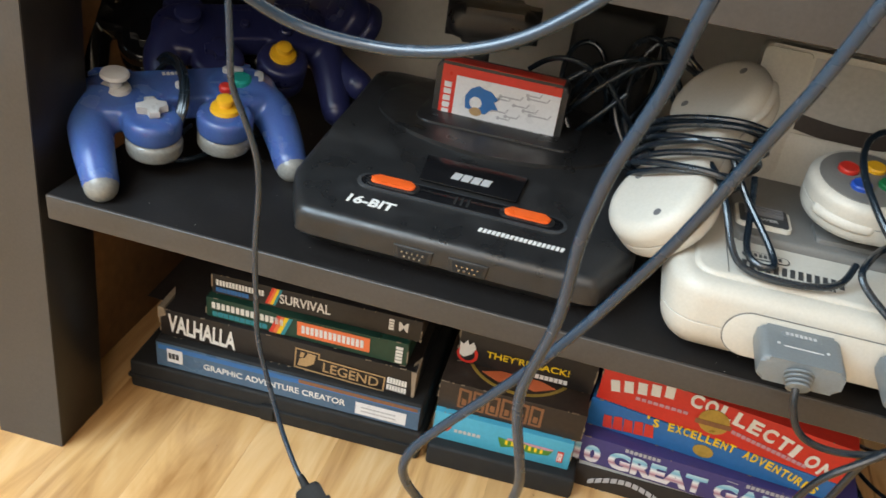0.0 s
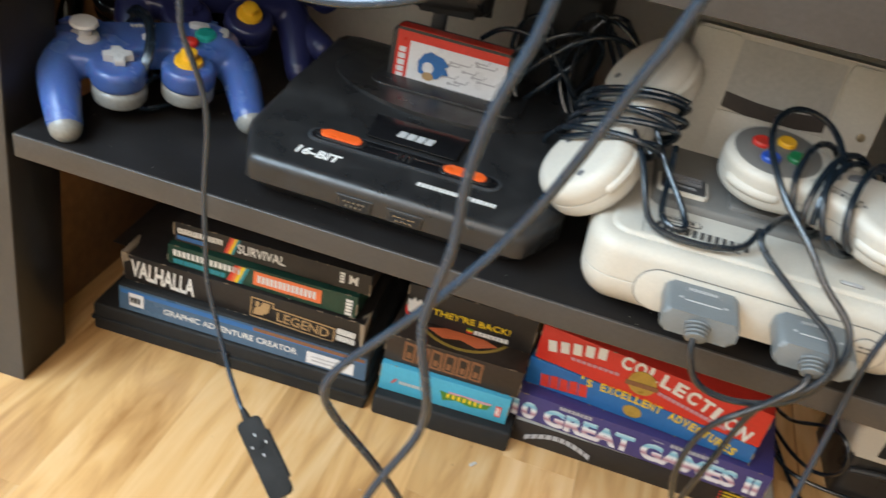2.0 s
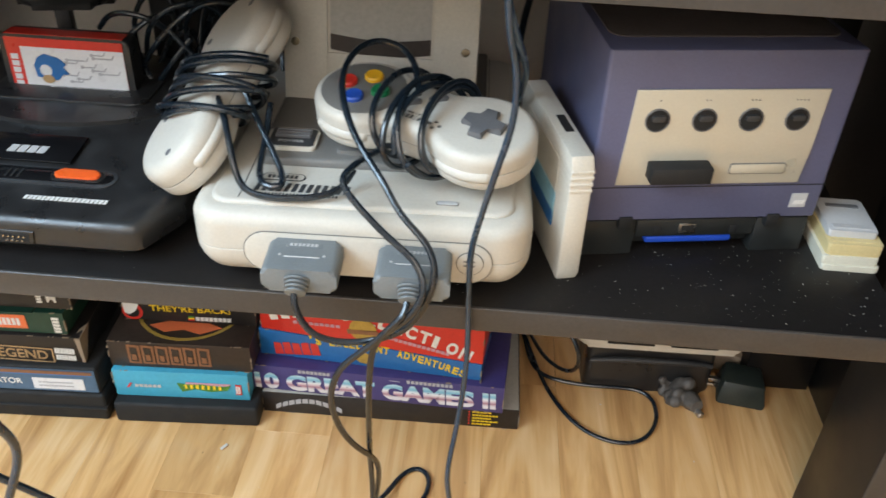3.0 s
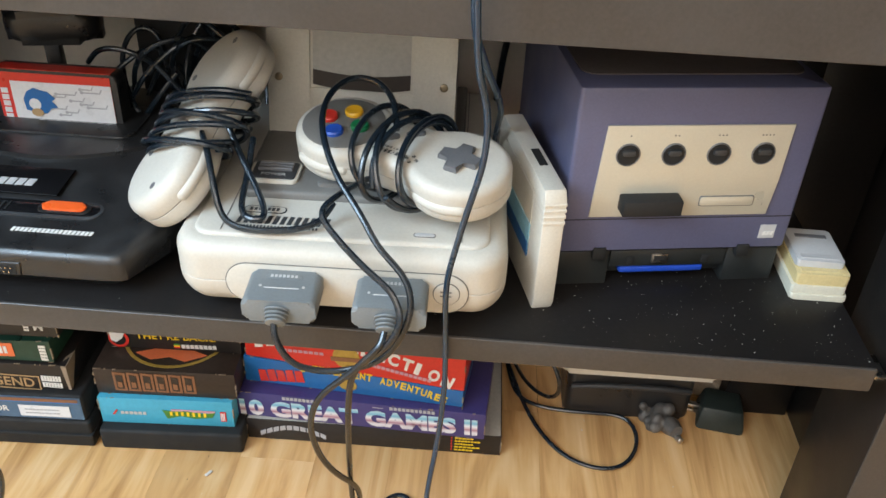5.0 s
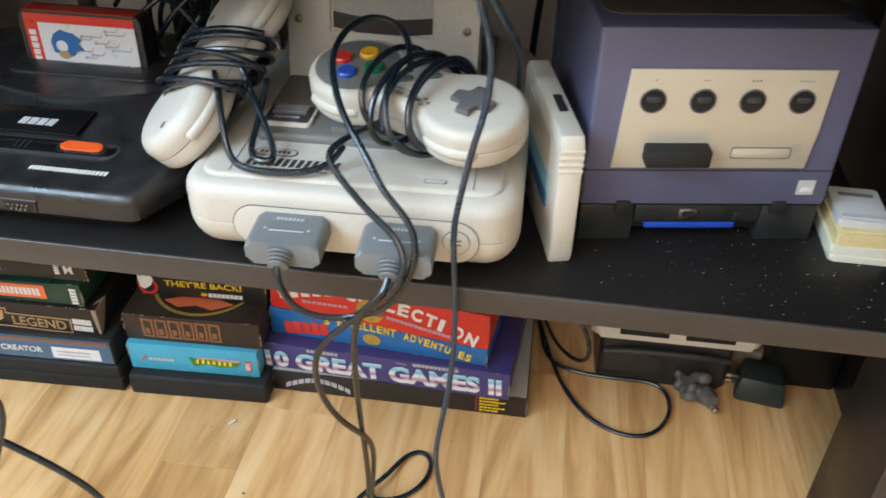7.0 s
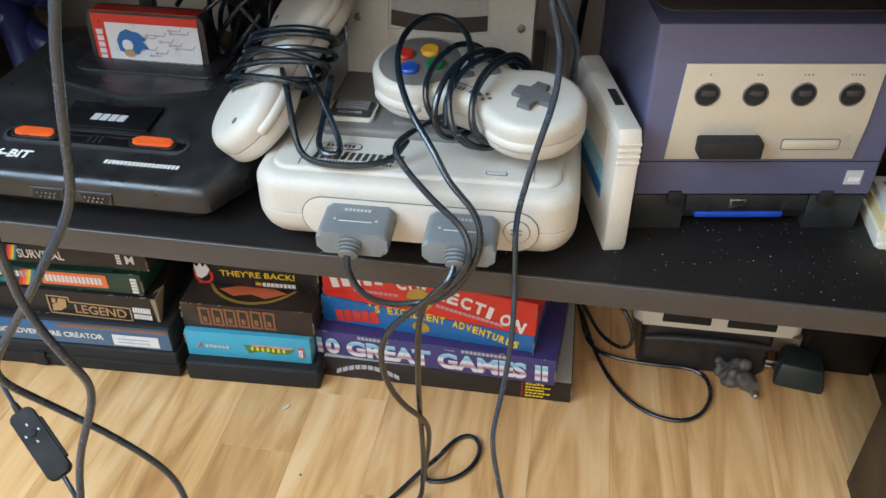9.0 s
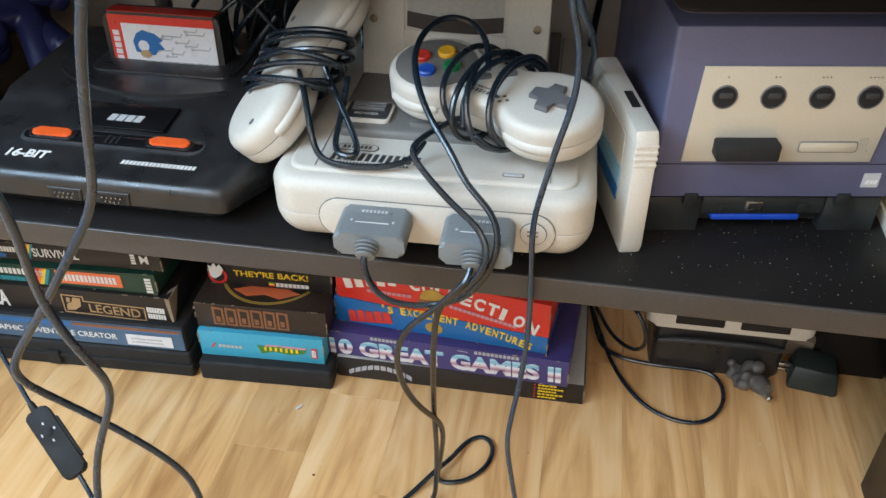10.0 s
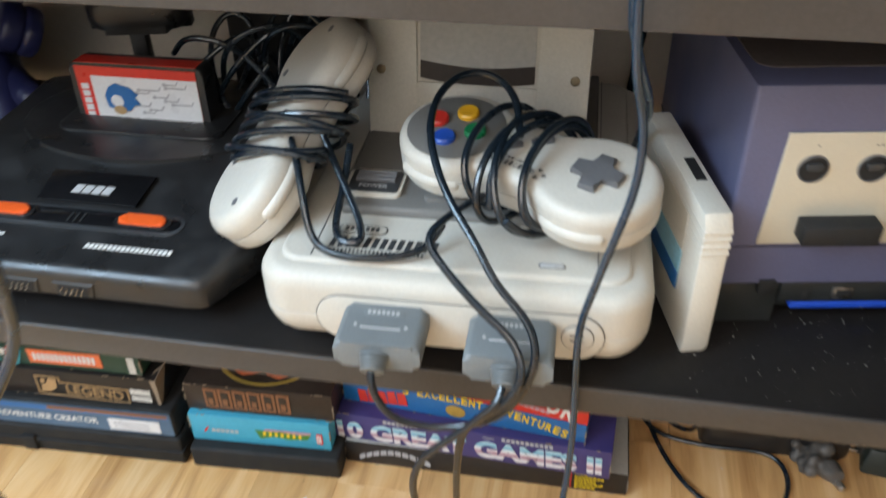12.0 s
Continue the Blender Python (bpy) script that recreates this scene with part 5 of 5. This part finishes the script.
bars(15, 0.0600, 0.0034, PRINTPINK, c, spine(c, 0.1050, 0.0120, -8), "small_bar", 0.2)
part("round_medal", lathe([(0.0118, 0), (0.0118, 0.0006)], 28, spine(c, 0.0907, 0.0170, 0, 0.0008)), GOLD, c, "gold round medal print")
part("medal_band", prism(rect(-0.0135, 0.0135, -0.0022, 0.0022), 0, 0.0003, 0, 2, spine(c, 0.0907, 0.0150, 6, 0.0016)), RUST, c)

# ---- behind, on the floor at the right ----
c = thing("multi_adapter", pose(0.576, 0.179, 0.0585, 0, 0, 1.0), "pale grey adapter unit with two dark slots under the shelf", "adapter")
part("shell", prism(rounded(0, 0.145, 0, 0.10, 0.008), 0, 0.040, 0.005, 3), PALEWARM, c)
for x in (0.024, 0.080):
    part("slot", bx(x, x + 0.042, -0.0012, 0.006, 0.006, 0.024, 0.001), MATBLACK, c)
c = thing("black_unit", pose(0.586, 0.188, 0, 0, 0, 2.0), "low black plastic unit standing on the floor", "unit")
part("shell", prism(rounded(0, 0.118, 0, 0.09, 0.008), 0, 0.0575, 0.004, 3), SHINYBLACK, c)
part("front_lip", tube([(0.004, -0.001, 0.036), (0.03, -0.004, 0.041), (0.085, -0.004, 0.041), (0.114, -0.001, 0.036)], 0.0028), DARKGREY, c)
c = thing("mains_plug", pose(0.727, 0.176, 0.0, 0, 0, -6), "dark three-pin mains plug lying on the floor", "plug")
part("shell", hexa(((-0.020, 0, 0.002), (0.026, 0, 0.0), (0.026, 0.040, 0.0), (-0.016, 0.042, 0.002), (-0.016, 0.006, 0.026), (0.022, 0.006, 0.024), (0.022, 0.036, 0.024), (-0.012, 0.036, 0.026)), 0.004), GREENBLACK, c)
for dx, dz in ((-0.028, 0.014), (-0.026, 0.008)):
    part("pin", bx(dx - 0.004, -0.016, 0.016, 0.021, dz, dz + 0.004, 0.0006), STEEL, c)
c = thing("dusty_adapter", pose(0.676, 0.172, 0.0, 0, 0, 24), "dusty smoky plastic plug on the floor", "plug")
lumps = random.Random(21)
fluff = part("shell", joined(*[ball(lumps.uniform(0.004, 0.008), (1, lumps.uniform(0.7, 1), lumps.uniform(0.6, 1)), Matrix.Translation((lumps.uniform(-0.014, 0.012), lumps.uniform(0.0, 0.024), lumps.uniform(0.006, 0.018))), 8) for _ in range(22)]), SMOKE, c, "dust-clogged plug body")
rem = fluff.modifiers.new("weld", "REMESH")
rem.mode, rem.voxel_size, rem.use_smooth_shade = "VOXEL", 0.0012, True
part("collar", lathe([(0.008, 0), (0.009, 0.004), (0.006, 0.014)], 14, pose(0.006, 0.0, 0.010, 80)), SMOKE, c)
part("pin", lathe([(0.0032, 0), (0.0032, 0.007), (0.002, 0.008)], 12, pose(0.007, -0.013, 0.0065, 85)), STEEL, c)
# brown block standing in for a patch of lit floor behind the unit
part("patch_block", bx(0, 0.03, 0, 0.02, 0, 0.024, 0.001), RAWCARD, thing("lit_floor_patch", pose(0.708, 0.232, 0.0, 0, 0, -25), "brown block in place of a lit patch of floor", "cardboard"))

# ---- cables ----
cord("power_cable", [(0.500, 0.305, 0.010), (0.520, 0.285, 0.012), (0.534, 0.232, 0.012), (0.547, 0.196, 0.0035), (0.561, 0.161, 0.0035), (0.582, 0.132, 0.0035), (0.610, 0.119, 0.0035), (0.635, 0.124, 0.0035), (0.650, 0.147, 0.0035), (0.651, 0.172, 0.0035), (0.638, 0.186, 0.0045), (0.605, 0.1845, 0.006), (0.565, 0.187, 0.006), (0.540, 0.205, 0.004), (0.532, 0.250, 0.004), (0.520, 0.300, 0.004)], 0.0019, "black cord looped on the floor")
cord("power_cable", [(0.51, 0.305, 0.003), (0.533, 0.27, 0.003), (0.548, 0.215, 0.012), (0.570, 0.185, 0.020), (0.576, 0.158, 0.060), (0.562, 0.172, 0.085), (0.545, 0.20, 0.06), (0.545, 0.25, 0.02), (0.53, 0.30, 0.005)], 0.0019, "black cord coiled beside the game boxes")
# long cords hanging in front of the stand
cord("video_cable", [(0.345, -0.150, 0.560), (0.317, -0.142, 0.458), (0.310, -0.140, 0.440), (0.295, -0.131, 0.393), (0.278, -0.117, 0.348), (0.261, -0.121, 0.320), (0.245, -0.122, 0.296), (0.226, -0.121, 0.269), (0.210, -0.122, 0.247), (0.2045, -0.124, 0.234), (0.205, -0.120, 0.219), (0.211, -0.109, 0.196), (0.222, -0.100, 0.174), (0.240, -0.088, 0.140), (0.255, -0.078, 0.105), (0.262, -0.075, 0.075), (0.268, -0.085, 0.030), (0.275, -0.110, 0.003), (0.30, -0.16, 0.003)], 0.0023, "dark cord hanging in a loose bend before the stand", CABLEGREY, 12)
cord("video_cable", [(0.292, -0.160, 0.570), (0.281, -0.156, 0.490), (0.2755, -0.155, 0.465), (0.2725, -0.155, 0.446), (0.2645, -0.155, 0.422), (0.2610, -0.154, 0.404), (0.259, -0.153, 0.387), (0.259, -0.150, 0.369), (0.258, -0.147, 0.347), (0.2515, -0.140, 0.315), (0.251, -0.137, 0.295), (0.256, -0.134, 0.270), (0.259, -0.128, 0.248), (0.258, -0.122, 0.230), (0.255, -0.122, 0.214), (0.246, -0.124, 0.192), (0.238, -0.126, 0.170), (0.232, -0.130, 0.140), (0.228, -0.140, 0.080), (0.225, -0.150, 0.003), (0.20, -0.20, 0.003)], 0.0023, "dark cord hanging before the stand", CABLEGREY, 12)
cord("video_cable", [(0.0800, -0.0640, 0.5600), (0.0840, -0.0600, 0.3990), (0.0820, -0.0560, 0.3720), (0.0870, -0.0500, 0.3500), (0.0910, -0.0420, 0.3190), (0.0820, -0.0300, 0.2650), (0.0810, -0.0240, 0.2190), (0.0790, -0.0190, 0.1890), (0.0880, -0.0180, 0.1500), (0.0990, -0.0240, 0.1240), (0.1150, -0.0360, 0.1060), (0.1225, -0.0415, 0.1025)], 0.0017, "thin dark cord hanging from the top to a small remote", CABLEGREY)
cord("video_cable", [(0.480, -0.040, 0.570), (0.484, -0.034, 0.460), (0.487, -0.030, 0.425), (0.491, -0.022, 0.407), (0.493, -0.021, 0.392), (0.492, -0.022, 0.371), (0.486, -0.024, 0.347), (0.480, -0.017, 0.314), (0.476, -0.010, 0.286), (0.477, -0.006, 0.248), (0.478, -0.007, 0.222), (0.478, -0.010, 0.198), (0.476, -0.017, 0.167), (0.472, -0.028, 0.139), (0.471, -0.030, 0.118), (0.475, -0.028, 0.085), (0.485, -0.03, 0.030), (0.50, -0.05, 0.003), (0.52, -0.10, 0.003)], 0.0018, "dark cord hanging down past the pale console", CABLEGREY)
cord("video_cable", [(0.4790, -0.0400, 0.5600), (0.4830, -0.0300, 0.4520), (0.4860, -0.0100, 0.4300), (0.4920, 0.0200, 0.4020), (0.4980, 0.0500, 0.3780), (0.5010, 0.0800, 0.3540), (0.5000, 0.1100, 0.3310), (0.4960, 0.1700, 0.2620)], 0.0019, "grey cord running behind the pale controller", CABLEGREY)
cord("video_cable", [(0.090, -0.135, 0.475), (0.112, -0.118, 0.440), (0.134, -0.105, 0.424), (0.158, -0.10, 0.420), (0.182, -0.10, 0.4215), (0.206, -0.10, 0.428), (0.230, -0.10, 0.4405), (0.262, -0.10, 0.470)], 0.0025, "grey cord swagging across the front of the stand", CABLEGREY, 12)
# cords of the pale controllers
cord("cord", [(0.3805, -0.032, 0.2680), (0.3815, -0.036, 0.260), (0.386, -0.037, 0.249), (0.392, -0.037, 0.2420), (0.400, -0.036, 0.238), (0.412, -0.035, 0.2365), (0.425, -0.034, 0.239), (0.436, -0.033, 0.2430), (0.446, -0.032, 0.251), (0.4545, -0.030, 0.267), (0.458, -0.027, 0.284), (0.453, -0.020, 0.298), (0.437, -0.010, 0.309), (0.426, 0.002, 0.322), (0.410, 0.020, 0.334), (0.399, 0.040, 0.346), (0.394, 0.060, 0.355), (0.397, 0.080, 0.362), (0.408, 0.092, 0.366), (0.424, 0.092, 0.364), (0.435, 0.080, 0.357), (0.439, 0.060, 0.348)], 0.0020, "", parent=pad_one)
cord("cord", [(0.4435, -0.032, 0.2680), (0.4420, -0.038, 0.262), (0.434, -0.040, 0.253), (0.426, -0.041, 0.243), (0.413, -0.043, 0.231), (0.405, -0.044, 0.220), (0.400, -0.043, 0.200), (0.402, -0.035, 0.167), (0.410, -0.025, 0.138), (0.419, -0.010, 0.111), (0.422, 0.000, 0.087), (0.418, 0.012, 0.045), (0.413, 0.022, 0.006), (0.420, 0.0205, 0.0022), (0.437, 0.026, 0.0022), (0.451, 0.043, 0.0022), (0.454, 0.064, 0.0022), (0.444, 0.074, 0.0022), (0.431, 0.066, 0.0026), (0.421, 0.042, 0.0066), (0.412, 0.028, 0.0084), (0.400, 0.012, 0.0040), (0.390, -0.002, 0.0022), (0.370, -0.030, 0.0022)], 0.0020, "", parent=pad_two)
cord("cord", [(0.436, 0.062, 0.322), (0.424, 0.050, 0.319), (0.413, 0.038, 0.318), (0.405, 0.022, 0.318), (0.401, 0.012, 0.315), (0.408, 0.004, 0.308), (0.430, -0.014, 0.297), (0.446, -0.024, 0.290), (0.452, -0.031, 0.280), (0.451, -0.035, 0.270), (0.444, -0.037, 0.259), (0.434, -0.037, 0.249), (0.425, -0.036, 0.236), (0.421, -0.031, 0.201), (0.418, -0.016, 0.144), (0.4165, -0.006, 0.108), (0.4170, 0.001, 0.060), (0.4150, 0.004, 0.012), (0.4120, 0.000, 0.0022), (0.406, -0.030, 0.0022)], 0.0020, "", parent=pad_one)
cord("cord", [(0.318, 0.062, 0.336), (0.326, 0.046, 0.331), (0.333, 0.030, 0.318), (0.340, 0.018, 0.304), (0.352, 0.012, 0.3010), (0.368, 0.0105, 0.3010), (0.386, 0.014, 0.3015), (0.398, 0.022, 0.303), (0.404, 0.034, 0.309)], 0.0020, "", parent=pad_two)
cord("cord", [(0.330, 0.075, 0.338), (0.342, 0.060, 0.322), (0.353, 0.046, 0.312), (0.362, 0.032, 0.303), (0.362, 0.024, 0.3005), (0.353, 0.024, 0.3005), (0.347, 0.034, 0.303), (0.347, 0.052, 0.313), (0.346, 0.075, 0.328)], 0.0020, "", parent=pad_two)

# inline remote
c = thing("cord_remote", axes((0.1247, -0.0428, 0.1007), (0.0440, -0.0300, -0.0270), (0.50, 0.66, 0.30)), "small black inline remote hanging on its cord", "remote")
part("shell", prism(rounded(0.002, 0.060, -0.0085, 0.0085, 0.0035), -0.004, 0.004, 0.0018, 3), MATBLACK, c)
part("strain_relief", tube([(-0.006, 0, 0), (0.000, 0, 0), (0.005, 0, 0)], 0.0032, 12, 3, (0.7, 1.1)), MATBLACK, c)
part("clip", bx(0.014, 0.050, 0.0085, 0.0105, -0.002, 0.003, 0.0006), MATBLACK, c)
part("round_button", lathe([(0.0030, 0.0035), (0.0030, 0.0046), (0.002, 0.0050)], 16, Matrix.Translation((0.022, 0, 0))), MATBLACK, c)
for dx, dy in ((0.0145, 0.0), (0.0295, 0.0), (0.022, 0.0048), (0.022, -0.0048)):
    part("button_mark", bx(dx - 0.0010, dx + 0.0010, dy - 0.0006, dy + 0.0006, 0.0038, 0.0043, 0), LIGHTGREY, c)
cord("video_cable", [(0.170, -0.0735, 0.0735), (0.176, -0.078, 0.068), (0.184, -0.085, 0.050), (0.19, -0.11, 0.003), (0.2, -0.16, 0.003)], 0.0018, "thin dark cord below the small remote", CABLEGREY)

# ---- black clutter at the back of the shelf ----
c = thing("black_handset", pose(0.150, 0.215, SHELF, 0, 0, 12), "black plastic handset on a short stem behind the console", "handset")
part("stem", bx(-0.006, 0.006, -0.004, 0.008, 0.0, 0.092, 0.002), SHINYBLACK, c)
part("head", prism(rounded(-0.030, 0.040, -0.018, 0.020, 0.014), 0.090, 0.116, 0.010, 4), SHINYBLACK, c)
c = thing("power_brick", pose(0.212, 0.225, SHELF, 0, 0, -8), "black power brick behind the console", "power supply")
part("shell", bx(0, 0.062, 0, 0.05, 0, 0.125, 0.006, 3), MATBLACK, c)
for i in range(9):
    k = random.Random(40 + i)
    x = 0.205 + 0.010 * i
    pts = [(x + k.uniform(-0.02, 0.02), 0.195 + k.uniform(-0.02, 0.03), SHELF + 0.02 + 0.012 * j + k.uniform(-0.012, 0.012)) for j in range(3)]
    a0 = k.uniform(0, 6)
    loop = [(x + 0.024 * math.cos(a0 + a * 0.9) + 0.004 * a, 0.190 + 0.020 * math.sin(a0 + a * 0.9), SHELF + 0.055 + 0.045 * math.sin(a0 * 2 + a * 0.7) + 0.006 * i * 0.5) for a in range(10)]
    cord("tangled_cable", loop, 0.0020, "black cord tangled behind the console")
cord("tangled_cable", [(0.265, 0.13, 0.262), (0.262, 0.115, 0.290), (0.272, 0.105, 0.306), (0.283, 0.115, 0.290), (0.280, 0.135, 0.262)], 0.0018, "black cord looped beside the console")
cord("tangled_cable", [(0.500, 0.30, 0.262), (0.505, 0.285, 0.330), (0.520, 0.285, 0.370), (0.535, 0.30, 0.395), (0.56, 0.305, 0.40)], 0.0030, "black cord behind the cube console")
cord("cord", [(0.006, 0.150, SHELF + 0.003), (-0.014, 0.086, SHELF + 0.006), (-0.026, 0.064, SHELF + 0.008), (-0.030, 0.074, SHELF + 0.018), (-0.026, 0.092, SHELF + 0.024)], 0.0019, "", parent=blue_pad)

# ---- dust ----
def specks(name, n, area_, seed, lo, hi, label, mat=DUST):
    k = random.Random(seed)
    verts, faces = [], []
    x0, x1, y0, y1, z = area_
    for _ in range(n):
        x, y, s = k.uniform(x0, x1), k.uniform(y0, y1), lo + (hi - lo) * k.random() ** 4
        a = k.uniform(0, 6.3)
        b = len(verts)
        for j in range(4):
            an = a + j * 1.57 + k.uniform(-0.4, 0.4)
            verts.append((x + s * math.cos(an), y + s * k.uniform(0.4, 1) * math.sin(an), z))
        verts.append((x, y, z + s * 0.5))
        faces += [(b + j, b + (j + 1) % 4, b + 4) for j in range(4)]
    me = bpy.data.meshes.new(name)
    me.from_pydata(verts, [], faces)
    me.materials.append(mat)
    return tagged(new(name, me), label, "dust", kind="stuff")


specks("shelf_dust", 420, (0.525, 0.735, 0.004, 0.10, SHELF + 0.0002), 1, 0.00010, 0.00062, "white dust specks on the black shelf")
specks("shelf_dust", 320, (-0.07, 0.735, 0.002, 0.20, SHELF + 0.0002), 2, 0.00010, 0.00060, "white dust specks on the black shelf")
specks("floor_dust", 60, (0.0, 0.75, -0.1, 0.2, FLOOR + 0.0003), 3, 0.0002, 0.0010, "crumbs of dust on the wooden floor")
specks("floor_crumbs", 34, (0.0, 0.75, -0.05, 0.14, FLOOR + 0.0003), 5, 0.0003, 0.0016, "dark crumbs on the wooden floor", CRUMB)
c = thing("paper_scrap", pose(0.277, 0.080, 0.0006, 0, 0, 60), "tiny white scrap on the wooden floor", "scrap")
part("scrap", bx(-0.0035, 0.0035, -0.0013, 0.0013, 0, 0.0012, 0.0004, 1), DUST, c)

# ---- floor strips ----
k = random.Random(11)
width = 0.066
lengths = [0.28, 0.36, 0.44]
mesh_of = {}
for L in lengths:
    bm = bx(0.00004, width - 0.00004, 0.00004, L - 0.00004, -0.004, 0.0, 0.00012, 1)
    smooth(bm)
    me = bpy.data.meshes.new("plank")
    bm.to_mesh(me)
    bm.free()
    me.materials.append(OAK)
    mesh_of[L] = me
for i in range(26):
    x, y = -0.56 + i * width, -0.75 - k.uniform(0, 0.3)
    while y < WALLY - 0.2:
        L = k.choice(lengths)
        ob = new("plank", mesh_of[L])
        ob.parent = floor
        ob.location = (x, y, 0)
        y += L
